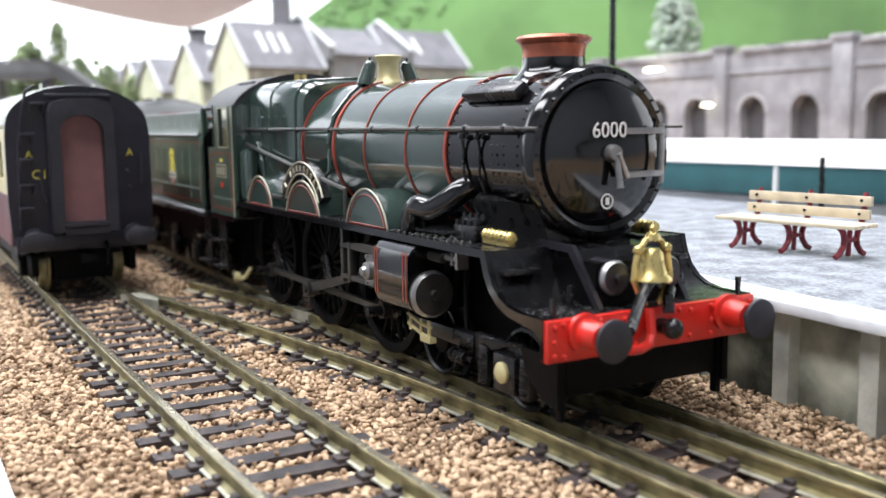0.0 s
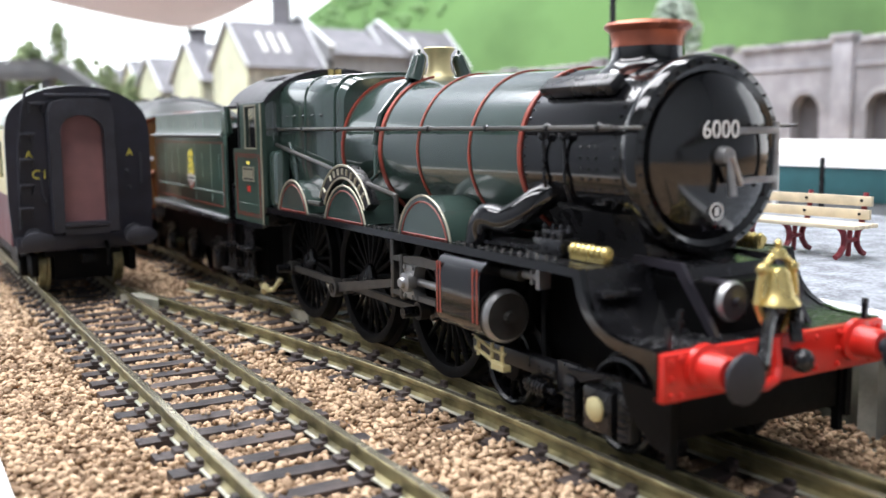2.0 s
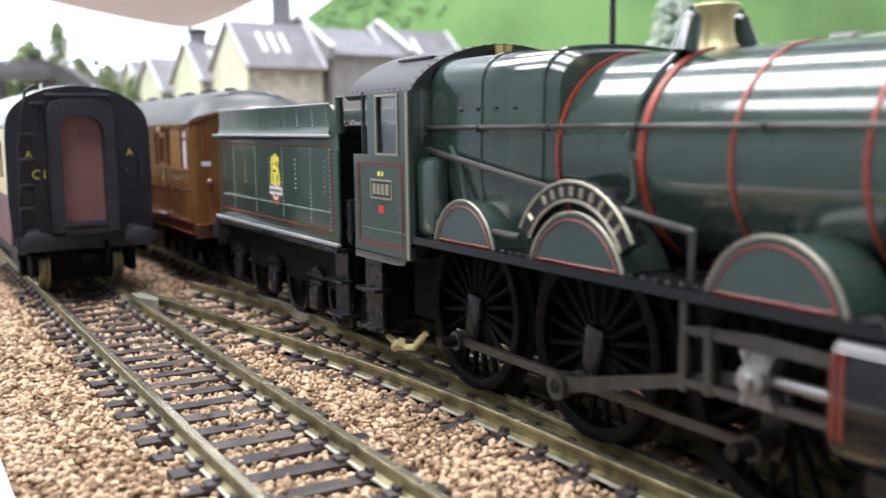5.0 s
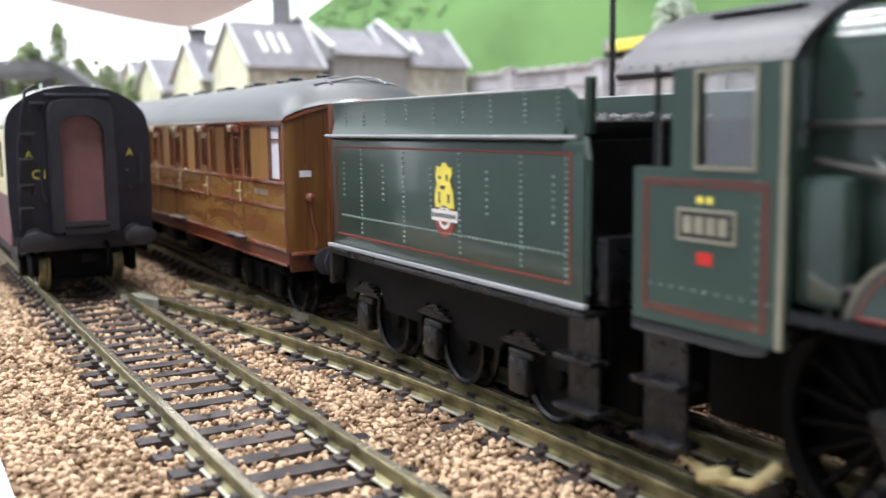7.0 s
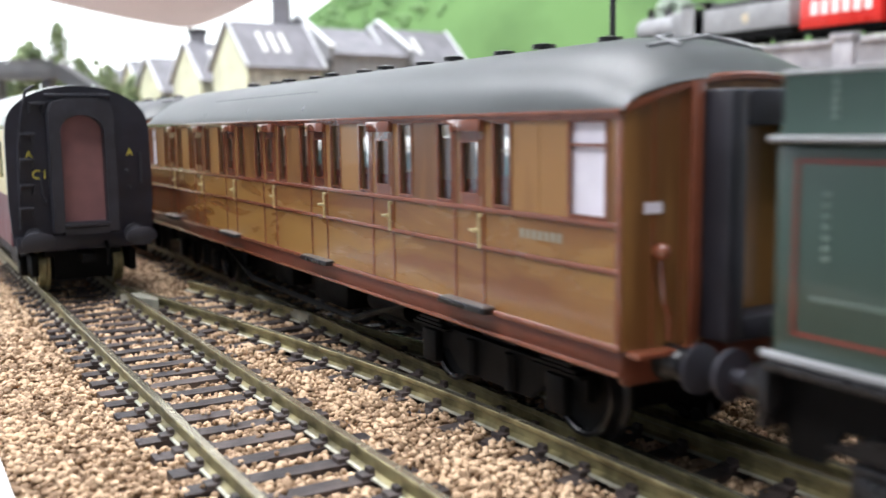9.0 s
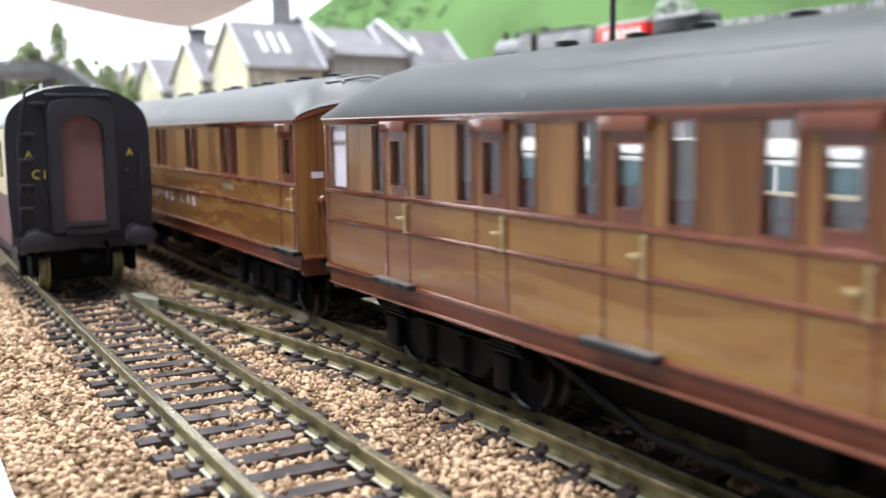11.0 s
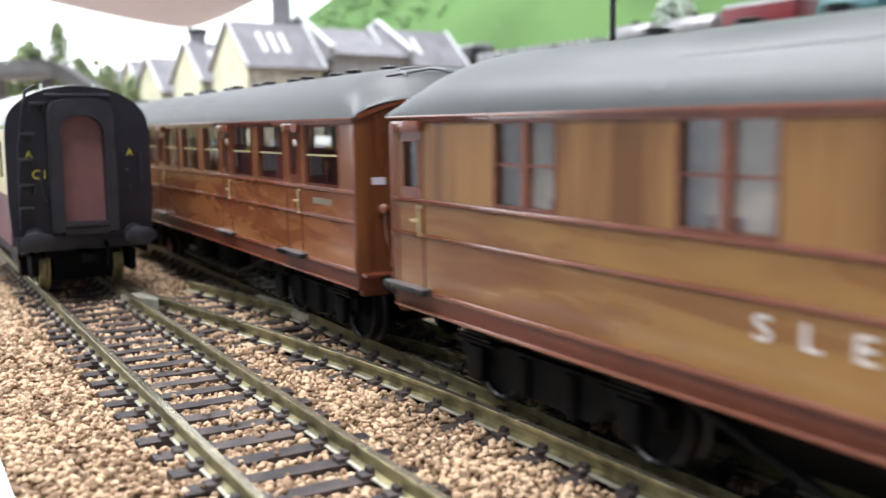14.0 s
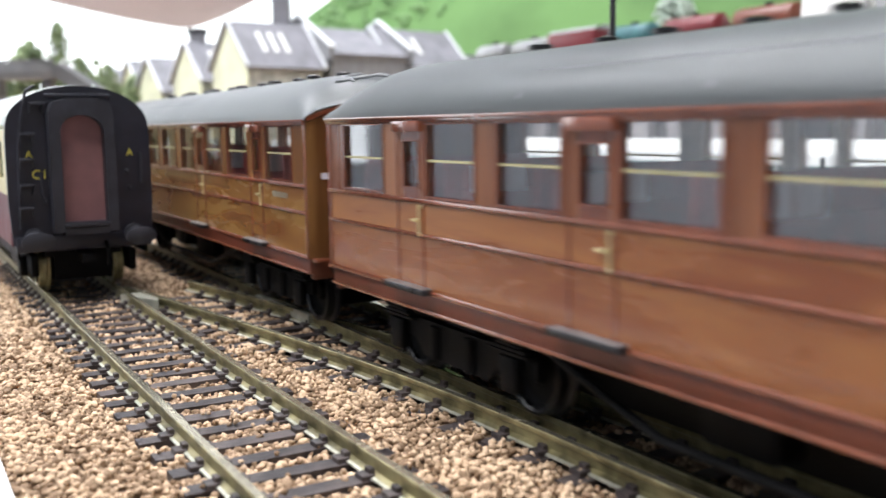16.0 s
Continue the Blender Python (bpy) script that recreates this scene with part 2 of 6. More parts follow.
# ---- setting: room, baseboard, backdrop ----
def structure(ob, label, category):
    return tagged(ob, label, category, kind="structure")


structure(part("floor", B(-1720, 1740, -1800, 2300, -910, -900), "grey"), "plain grey floor of the railway room", "floor")
# unseen walls and ceiling, added for bounce light and reflections
structure(part("wall_west", B(-1720, -1600, -1800, 2300, -900, 1750), "room"), "unseen plain grey wall added around the railway room", "wall")
structure(part("wall_east", B(1620, 1740, -1800, 2300, -900, 1750), "room"), "unseen plain grey wall added around the railway room", "wall")
structure(part("wall_south", B(-1600, 1620, -1800, -1700, -900, 1750), "room"), "unseen plain grey wall added around the railway room", "wall")
structure(part("wall_north", B(-1600, 1620, 2200, 2300, -900, 1750), "room"), "unseen plain grey wall added around the railway room", "wall")
structure(part("ceiling", B(-1720, 1740, -1800, 2300, 1750, 1800), "room"), "unseen plain pale grey ceiling added over the railway room", "ceiling")
structure(part("baseboard", B(-77, 1500, -400, 2190, -40, -5), "bed"), "layout baseboard covered with tan ballast and scatter", "ground")
structure(part("trim", B(-79, -73.6, -400, 700, -30, -1.5, 0.3), "white"), "white painted edge board of the layout", "trim")
structure(part("backdrop", prism(bmesh.new(), [(-900, 2000), (1150, 2000), (1480, 1650), (1480, -500), (1500, -500), (1500, 1670), (1160, 2020), (-900, 2020)], "z", -40, 700), "sky"), "pale sky board behind the layout with an added glow", "backdrop")


def slope(u, v):
    """A point of the hillside: u along it towards the viewer, v up it."""
    x, y = 500 + 900 * u, 1900 - 1700 * u + 60 * v
    top = 180 + 620 * min(1, u * 1.5)
    z = 20 + (top - 20) * v
    q = noise.noise((x * 0.004, y * 0.004, z * 0.004)) * 40
    return Vector((x + v * 110 + q * 0.6, y + v * 90 + q, z + q * 0.4))


def hill():
    bm = bmesh.new()
    nx, nz = 60, 40
    grid = []
    for i in range(nx):
        row = []
        for j in range(nz):
            row.append(bm.verts.new(slope(i / (nx - 1), j / (nz - 1))))
        grid.append(row)
    for i in range(nx - 1):
        for j in range(nz - 1):
            bm.faces.new((grid[i][j], grid[i + 1][j], grid[i + 1][j + 1], grid[i][j + 1]))
    return part("hillside", bm, "grass")


tagged(hill(), "bright green grassy hillside rising behind the viaduct", "hill", kind="structure")

# ---- tracks ----
RAIL = [(-1.1, -2.5), (1.1, -2.5), (1.1, -2.15), (0.35, -1.9), (0.35, -0.85), (0.62, -0.65), (0.62, -0.1), (0.5, 0), (-0.5, 0), (-0.62, -0.1), (-0.62, -0.65), (-0.35, -0.85), (-0.35, -1.9), (-1.1, -2.15)]
LINE_C = [(0, -9.2), (40, -10.8), (75, -12.2), (105, -12.9), (134, -15.0), (171, -20.2), (193, -23.9), (225, -29.3), (250, -33.6)]


def rail(name, path, parent):
    r = part(name, strip(bmesh.new(), path, RAIL), "rail", parent)
    # lighter copy of the foot, the light falling on it put in colour
    part("rail_foot", strip(bmesh.new(), path, [(-1.5, -2.5), (1.5, -2.5), (1.5, -2.28), (0.5, -2.02), (-0.5, -2.02), (-1.5, -2.28)]), "foot", r, "rail foot lightened in colour as if lit")
    part("railhead", strip(bmesh.new(), path, [(-0.5, 0.0), (0.5, 0.0), (0.5, 0.03), (-0.5, 0.03)]), "railtop", r, "bright worn rail top")
    return r


def line(f, y0, y1, step=6.0):
    n = int((y1 - y0) / step)
    return [(y0 + (y1 - y0) * i / n, f(y0 + (y1 - y0) * i / n)) for i in range(n + 1)]


siding = structure(hold("siding_track"), "olive-sided rails on dark sleepers in tan ballast", "track")
for x in (-51.45, -34.95):
    rail("rail", line(lambda y: x, -60, 700, 20), siding)
main = structure(hold("main_track"), "turnout with olive rails on dark timbers in tan ballast", "track")
rail("rail", line(lambda y: lane(y) - 8.25, 30, 900), main)
rail("rail", line(lambda y: lane(y) + 8.25, -60, 900), main)
rail("rail", line(lambda y: glide(LINE_C, y), 0, 246), main)
rail("rail", line(lambda y: glide(LINE_C, y) + 15.9, 40, 246), main)
# ---- small shared pieces ----
def rivets(bm, pts, r=0.28, axis="x"):
    for p in pts:
        bmesh.ops.create_icosphere(bm, subdivisions=1, radius=r, matrix=Matrix.Translation(p))
    return bm


def wheelset(parent, y, r, gauge=8.25, spokes=0, name="wheelset", crank=0.0, tread="satin"):
    """An axle with its two wheels, turning about x; origin on the axle."""
    w = hold(name, 0, y, r, parent)
    part("axle", rod(bmesh.new(), (-gauge, 0, 0), (gauge, 0, 0), 1.2), "matt", w)
    for s in (-1, 1):
        x = s * gauge
        turn = Matrix.Translation((x, 0, 0)) @ Matrix.Rotation(radians(90 * s), 4, "Y")
        bm = lathe(bmesh.new(), [(r * 0.86, -0.9), (r + 0.9, -0.9), (r + 0.9, -0.3), (r, 0), (r - 0.05, 1.7), (r * 0.92, 1.8), (r * 0.86, 1.5), (r * 0.86, -0.9)], turn, 40)
        part("tyre", bm, tread, w, "dark worn metal tyre")
        bm = bmesh.new()
        if spokes:
            for i in range(spokes):
                a = 2 * math.pi * i / spokes
                rod(bm, (x + s * 0.5, 1.6 * math.sin(a), 1.6 * math.cos(a)), (x + s * 0.4, r * 0.9 * math.sin(a), r * 0.9 * math.cos(a)), 0.55, 0.42, 6)
            lathe(bm, [(0, 1.7), (2.2, 1.6), (2.5, 0.6), (2.5, -0.5), (0, -0.6)], turn, 20)
            part("spokes", bm, "matt", w)
            if crank:
                bm = bmesh.new()
                box(bm, x + s * 0.8, x + s * 1.8, -1.7, 1.7, -2.2, crank + 1.6, 0.5)
                rod(bm, (x, 0, crank), (x + s * 7, 0, crank), 0.9)
                part("crank", bm, "satin", w)
        else:
            lathe(bm, [(0, 1.2), (1.6, 1.2), (2.0, 0.5), (r * 0.7, 0.3), (r * 0.88, 0.9), (r * 0.88, -0.6), (0, -0.6)], turn, 28)
            part("disc", bm, "matt", w)
    return w


def lettering(name, text, size, m, material, parent, spread=1.0):
    """Raised flat letters from the built-in font, as a mesh."""
    c = bpy.data.curves.new(name, "FONT")
    c.body, c.size, c.extrude, c.align_x, c.align_y, c.space_character = text, size * MM, 0.05 * MM, "CENTER", "CENTER", spread
    tmp = bpy.data.objects.new(name, c)
    me = bpy.data.meshes.new_from_object(tmp)
    bpy.data.objects.remove(tmp)
    me.materials.append(M[material])
    ob = new(name, me)
    ob.parent = parent
    ob.matrix_basis = m
    return ob


def outline_frame(bm, y0, y1, z0, z1, x, w, d):
    """A thin rectangular line on a side face at x."""
    for a in ((y0, y1, z0, z0 + w), (y0, y1, z1 - w, z1), (y0, y0 + w, z0 + w, z1 - w), (y1 - w, y1, z0 + w, z1 - w)):
        box(bm, x - d, x + d, *a)
    return bm


def buffer(parent, x, y, z, housing="red", head_r=2.7, out=9.0, oval=False):
    """A sprung buffer that points towards -y."""
    b = part("buffer", lathe(bmesh.new(), [(0, 0), (2.5, 0), (2.5, 0.7), (1.9, 0.9), (1.75, out * 0.55), (1.5, out * 0.6), (0, out * 0.6)], Matrix.Translation((x, y, z)) @ Matrix.Rotation(radians(90), 4, "X"), 24), housing, parent)
    bm = lathe(bmesh.new(), [(0, out * 0.55), (0.8, out * 0.55), (0.8, out - 1.0), (head_r, out - 0.8), (head_r, out - 0.3), (head_r * 0.6, out), (0, out + 0.08)], Matrix.Translation((x, y, z)) @ Matrix.Rotation(radians(90), 4, "X") @ Matrix.Diagonal((1.3 if oval else 1, 0.72 if oval else 1, 1, 1)), 24)
    part("buffer_head", bm, "rubber", b, "dark worn metal buffer head")
    return b


def loft(bm, path, r, seg=16):
    """One smooth round pipe along a path."""
    rows = []
    for i, p in enumerate(path):
        d = (path[min(i + 1, len(path) - 1)] - path[max(0, i - 1)]).normalized()
        e1 = d.cross(Vector((0.3, 0.1, 1))).normalized()
        e2 = d.cross(e1)
        rows.append([bm.verts.new(p + r * (math.cos(2 * math.pi * k / seg) * e1 + math.sin(2 * math.pi * k / seg) * e2)) for k in range(seg)])
    for x, y in zip(rows, rows[1:]):
        for k in range(seg):
            bm.faces.new((x[k], x[(k + 1) % seg], y[(k + 1) % seg], y[k]))
    bm.faces.new(rows[0])
    bm.faces.new(rows[-1][::-1])
    return bm


# ---- the green express locomotive ----
ZB = 35.1


def along(y=0.0, z=ZB):
    """Local z becomes the way to the rear, +y."""
    return Matrix.Translation((0, y, z)) @ Matrix.Rotation(radians(-90), 4, "X")


def locomotive():
    o = tagged(hold("steam_locomotive"), "glossy green and black express steam locomotive with copper-capped chimney", "locomotive")
    # boiler and smokebox
    sm = part("smokebox", lathe(bmesh.new(), [(0, 12.5), (11.0, 12.5), (11.4, 12.5), (11.4, 33.2), (0, 33.2)], along(), 64), "black", o)
    part("smokebox_ring", lathe(bmesh.new(), [(9.8, 10.6), (10.6, 10.2), (11.5, 10.5), (11.9, 11.2), (11.9, 12.3), (11.4, 13.2), (9.8, 13.2)], along(), 64), "black", sm)
    pts = [(10.95 * math.cos(a), 10.15, ZB + 10.95 * math.sin(a)) for a in np.linspace(0, 2 * math.pi, 37)[:-1]]
    pts += [(-11.42 * math.cos(a), y, ZB + 11.42 * math.sin(a)) for y in (14.2, 32.3) for a in np.linspace(-1.0, 1.3, 22)]
    pts += [(-11.42 * math.cos(a), y, ZB + 11.42 * math.sin(a)) for y in (17.5, 19.0, 20.5) for a in np.linspace(-0.35, 0.1, 5)]
    part("rivets", rivets(bmesh.new(), pts, 0.22), "black", sm)
    dr = part("smokebox_door", lathe(bmesh.new(), [(0, 8.7), (3, 8.75), (6, 9.1), (8.6, 9.8), (9.6, 10.3), (9.8, 10.9), (9.6, 11.5), (0, 11.5)], along(), 64), "black", o)
    bm = lathe(bmesh.new(), [(0, 7.4), (1.0, 7.5), (1.2, 8.2), (1.2, 9), (0, 9)], along(), 20)
    rod(bm, (0, 7.6, ZB), (0.3, 7.2, ZB - 4.6), 0.42, 0.5)
    rod(bm, (0, 7.2, ZB), (1.7, 7.4, ZB - 3.3), 0.36, 0.42)
    part("dart_handle", bm, "steel", dr, "bright steel locking handles")
    bm = bmesh.new()
    for z in (ZB + 2.9, ZB - 2.9):
        box(bm, 2.3 if z > ZB else 1.4, 8.9, 8.15, 8.6, z - 0.4, z + 0.4, 0.12)
    rod(bm, (8.7, 8.6, ZB - 4.3), (8.7, 8.6, ZB + 3.9), 0.42)
    part("hinge", bm, "steel", dr, "bright steel door hinge straps")
    lettering("number", "6000", 2.9, at(-0.45, 8.45, ZB + 3.0, 90), "white", dr, 1.02)
    bm = lathe(bmesh.new(), [(0.85, 0), (1.05, 0), (1.05, 0.1), (0.85, 0.1)], Matrix.Translation((-0.4, 9.0, ZB - 6.4)) @ Matrix.Rotation(radians(90), 4, "X"), 20)
    box(bm, -0.7, -0.1, 8.85, 8.95, ZB - 6.9, ZB - 5.9)
    part("shed_plate", bm, "white", dr)
    part("boiler", lathe(bmesh.new(), [(0, 33.2), (11.5, 33.2), (12.1, 62), (12.7, 88.5), (0, 88.5)], along(), 64), "green", o)
    for y, w, r in ((32.9, 0.7, 11.55), (45.3, 0.45, 11.82), (60.2, 0.45, 12.12), (72.6, 1.0, 12.45), (87.4, 0.6, 12.85)):
        part("boiler_band", lathe(bmesh.new(), [(r - 0.4, y), (r + 0.12, y), (r + 0.12, y + w), (r - 0.4, y + w)], along(), 64), "orange", o, "orange lined boiler band")
    # square-shouldered firebox
    def shoulders(w, top, low=22.5, r=4.5):
        arc = [(-(w - r) - r * math.cos(a), top - r + r * math.sin(a)) for a in np.linspace(0, math.pi / 2, 9)]
        crown = [(x, top + 0.45 * (1 - (x / (w - r)) ** 2)) for x in np.linspace(-(w - r), w - r, 7)[1:-1]]
        left = [(-w + 1.5, low), (-w - 0.3, low + 9)] + arc
        return left + crown + [(-x, z) for x, z in left[::-1]]
    bm = bmesh.new()
    rows = []
    for y, w, top in ((88.0, 12.2, 47.6), (90.0, 13.1, 48.4), (104, 13.2, 48.7), (120, 13.2, 49.0)):
        rows.append([bm.verts.new((x, y, z)) for x, z in shoulders(w, top)])
    for a, b in zip(rows, rows[1:]):
        for i in range(len(a)):
            bm.faces.new((a[i], a[(i + 1) % len(a)], b[(i + 1) % len(a)], b[i]))
    bm.faces.new(rows[0])
    bm.faces.new(rows[-1][::-1])
    fb = part("firebox", bm, "green", o)
    bm = bmesh.new()
    for y, w, top in ((90.0, 13.18, 48.5), (104, 13.28, 48.8)):
        ring = shoulders(w, top)
        for p, q in zip(ring, ring[1:]):
            rod(bm, (p[0], y, p[1]), (q[0], y, q[1]), 0.16, seg=5, cap=False)
    part("seam", bm, "green", fb)
    part("washout_plugs", rivets(bmesh.new(), [(-13.3, 96 + 4.5 * i, 41.2) for i in range(5)], 0.35), "satin", fb)
    # chimney
    ch = part("chimney", lathe(bmesh.new(), [(7.2, 44.8), (6.3, 45.3), (5.2, 46.1), (4.6, 47.0), (4.45, 48.7), (3.6, 48.7), (3.6, 46)], Matrix.Translation((0, 21.6, 0)), 40), "black", o)
    part("chimney_cap", lathe(bmesh.new(), [(4.52, 48.4), (4.45, 49.2), (4.7, 50.2), (5.35, 50.7), (5.5, 51.0), (5.1, 51.4), (4.4, 51.5), (3.8, 51.1), (3.6, 48.2)], Matrix.Translation((0, 21.6, 0)), 40), "copper", ch, "bright copper chimney cap")
    # safety valve bonnet between its two feed pipes
    part("safety_valve", lathe(bmesh.new(), [(3.9, 46.6), (3.0, 47.2), (2.2, 48.2), (1.95, 49.5), (2.0, 51.1), (2.6, 51.9), (2.75, 52.2), (2.5, 52.4), (1.6, 52.2), (1.5, 50)], Matrix.Translation((0, 74.6, 0)), 32), "brasspaint", o, "polished brass safety valve bonnet")
    for s in (-1, 1):
        bm = bmesh.new()
        sweep(bm, [(s * 12.7, 74.8, 36), (s * 11.4, 74.8, 41), (s * 8.2, 74.4, 45.0), (s * 5.0, 74.4, 47.6)], 0.42)
        rod(bm, (s * 5.2, 74.3, 46.6), (s * 3.9, 74.6, 50.3), 1.6, 1.25, 16)
        bmesh.ops.create_uvsphere(bm, u_segments=14, v_segments=8, radius=1.25, matrix=Matrix.Translation((s * 3.9, 74.6, 50.3)))
        rod(bm, (s * 3.9, 74.6, 51), (s * 3.9, 74.6, 52.0), 0.3)
        part("feed_pipe", bm, "green", o)
    # handrail with its knobs, running round the smokebox front
    for s in (-1, 1):
        bm = bmesh.new()
        sweep(bm, [(s * 13.9, 122, 38.7), (s * 13.9, 90, 38.7), (s * 12.6, 62, 38.6), (s * 12.2, 30, 38.5), (s * 12.2, 13.5, 38.5)], 0.34)
        rod(bm, (s * 12.2, 13.5, 38.5), (s * 12.2, 8.5, 38.5), 0.2)
        hr = part("handrail", bm, "rod", o)
        bm = bmesh.new()
        for y, x in ((118, 13.9), (104, 13.9), (88, 13.7), (73, 13.0), (56, 12.5), (40, 12.3), (26, 12.2), (16, 12.2)):
            bmesh.ops.create_icosphere(bm, subdivisions=1, radius=0.62, matrix=Matrix.Translation((s * x, y, 38.6)))
            rod(bm, (s * (x - 1.6), y, 38.4), (s * x, y, 38.6), 0.25, seg=6)
        part("knob", bm, "satin", hr)
        # lubricator cover on the smokebox side and its pipes
        m = Matrix.Translation((s * 8.6, 25, 43.6)) @ Matrix.Rotation(radians(38 * s), 4, "Y")
        bm = box(bmesh.new(), -1.3, 1.3, -8.2, 6.2, -0.8, 1.0, 0.5, m)
        part("pipe_cover", bm, "satin", o)
        bm = bmesh.new()
        for y in (27.5, 23.2):
            sweep(bm, [(s * 12.0, y, 38.4), (s * 11.6, y, 35.5), (s * 11.5, y + 0.2, 32), (s * 10.4, y + 0.4, 29.5)], 0.24, 6)
            bmesh.ops.create_icosphere(bm, subdivisions=1, radius=0.7, matrix=Matrix.Translation((s * 11.9, y, 37.6)))
        part("pipework", bm, "satin", o)
        # swan-necked outside steam pipe
        bm = bmesh.new()
        key = [(9.0, 28.6, 30.6), (11.2, 29.2, 29.4), (12.9, 30.8, 27.7), (13.8, 32.8, 26.7), (14.2, 35.0, 26.9), (14.3, 37.0, 26.8), (14.3, 38.6, 25.2), (14.3, 39.2, 22.4)]
        along_key = [[(i, k[n]) for i, k in enumerate(key)] for n in range(3)]
        path = [Vector((s * glide(along_key[0], q), glide(along_key[1], q), glide(along_key[2], q))) for q in np.linspace(0, 7, 26)]
        loft(bm, path, 1.85, 20)
        part("steam_pipe", bm, "black", o)
        # brass lubricator rods
        bm = bmesh.new()
        for i in range(7):
            y = 14.0 + 0.98 * i
            lathe(bm, [(0, -0.4), (0.75, -0.36), (0.95, 0), (0.75, 0.36), (0, 0.4)], Matrix.Translation((s * 12.5, y, 24.0)) @ Matrix.Rotation(radians(90), 4, "X"), 12)
        rod(bm, (s * 12.5, 13.4, 24.0), (s * 12.5, 20.5, 24.0), 0.6)
        box(bm, s * 11.9, s * 13.1, 13.8, 20.2, 22.9, 23.5)
        part("lubricator", bm, "brass", o, "brass seven-feed lubricator")
        bm = bmesh.new()
        box(bm, s * 10.4, s * 13.6, 21.4, 27.4, 22.9, 25.0, 0.3)
        box(bm, s * 10.8, s * 13.0, 22.2, 26.4, 25.0, 26.0, 0.2)
        for y in (21.8, 23.4, 25.0, 26.8):
            rod(bm, (s * 13.2, y, 22.9), (s * 13.2, y, 25.7), 0.3, seg=8)
            rod(bm, (s * 12.0, y, 25.8), (s * 12.0, y, 26.7), 0.35, 0.25, seg=8)
        sweep(bm, [(s * 14.6, 41, 23.5), (s * 14.4, 35, 23.4), (s * 13.8, 28, 23.6), (s * 13.4, 25, 24.0)], 0.24, 6)
        part("valve_gear_top", bm, "satin", o)
    # footplate: raised middle, curved drop to the front and to the cab
    top = [(0, 15.9), (5.2, 15.9), (7.6, 16.3), (9.6, 17.2), (11.1, 18.6), (12.0, 20.3), (12.5, 21.7), (12.8, 22.9), (117, 22.9), (118.2, 22.2), (119, 20.6), (120.3, 19.3), (122, 19.0), (137, 19.0)]
    low = [(0, 10.7), (0.7, 13.0), (2.0, 14.2), (4.5, 14.6), (7.6, 15.1), (10.0, 16.1), (12.0, 17.7), (13.2, 19.6), (13.9, 21.8), (117, 21.8), (117.6, 21.1), (118.4, 19.5), (119.7, 18.2), (122, 17.9), (137, 17.9)]
    for s in (-1, 1):
        bm = prism(bmesh.new(), top + low[::-1], "x", s * 16.5, s * 17.4)
        part("valance", bm, "black", o)
        part("front_step", B(s * 10.2, s * 15.8, 10.2, 12.3, 19.6, 20.3, 0.15), "satin", o)
    bm = bmesh.new()
    for (ya, za), (yb, zb) in zip(top, top[1:]):
        v = [bm.verts.new(p) for p in ((-16.6, ya, za - 0.15), (16.6, ya, za - 0.15), (16.6, yb, zb - 0.15), (-16.6, yb, zb - 0.15))]
        bm.faces.new(v)
    bmesh.ops.remove_doubles(bm, verts=bm.verts, dist=1e-3)
    bmesh.ops.solidify(bm, geom=list(bm.faces), thickness=0.5)
    fp = part("footplate", bm, "satin", o)
    pts = [(s * 16.0, 21 + 1.9 * i, 22.9) for i in range(50) for s in (-1, 1)] + [(s * 14.6, 21 + 1.9 * i, 22.9) for i in range(10) for s in (-1, 1)]
    # black rivets given a brighter metal to stand for their glints
    part("rivets", rivets(bmesh.new(), pts, 0.26, "z"), "rod", fp)
    rng = random.Random(8)
    bm = bmesh.new()
    for i in range(260):
        y = rng.uniform(0.6, 7.4) if i % 2 else rng.uniform(21, 60)
        x = rng.uniform(8, 16.3) if i % 2 == 0 else rng.uniform(-1, 1) * 16.3
        bmesh.ops.create_icosphere(bm, subdivisions=1, radius=rng.uniform(0.06, 0.13), matrix=Matrix.Translation((-abs(x) if i % 2 == 0 else x, y, 15.78 if i % 2 else 22.78)))
    part("dust_specks", bm, "grey", fp, "pale dust specks on the footplate")["kind"] = "stuff"
    # front: buffer beam, frames, inside cylinders
    bb = part("buffer_beam", B(-17.2, 17.2, -0.8, 0.5, 10.6, 15.75, 0.12), "red", o, "red riveted buffer beam")
    pts = [(s * x, -0.85, z) for s in (-1, 1) for x, z in ((16.2, 11.4), (16.2, 13.1), (16.2, 14.9), (14.8, 11.2), (14.9, 15.2), (9.2, 11.4), (9.2, 13.2), (9.2, 15.1), (5.5, 11.5), (5.5, 14.9), (3.6, 11.4), (3.6, 13.3), (3.6, 15.1))]
    part("rivets", rivets(bmesh.new(), pts, 0.42, "y"), "red", bb)
    for x in (-11.9, 11.9):
        buffer(o, x, -0.8, 13.9, "red", 2.6, 6.4)
    bm = bmesh.new()
    rod(bm, (0.4, -0.8, 13.4), (0.4, -2.6, 13.4), 1.0)
    bmesh.ops.create_uvsphere(bm, u_segments=14, v_segments=8, radius=1.35, matrix=Matrix.Translation((0.4, -3.2, 13.4)))
    sweep(bm, [(1.8, -1.0, 18.2), (1.0, -1.6, 17.2), (0.6, -2.2, 15.2)], 0.75)
    part("coupling_hook", bm, "satin", o)
    bm = sweep(bmesh.new(), [(-2.0, -1.4, 16), (-2.0, -2.0, 12.6), (-2.7, -2.3, 11.6), (-4.5, -2.6, 11.2), (-6.3, -2.6, 11.3)], 0.62, 8)
    part("steam_hose", bm, "red", o)
    bm = bmesh.new()
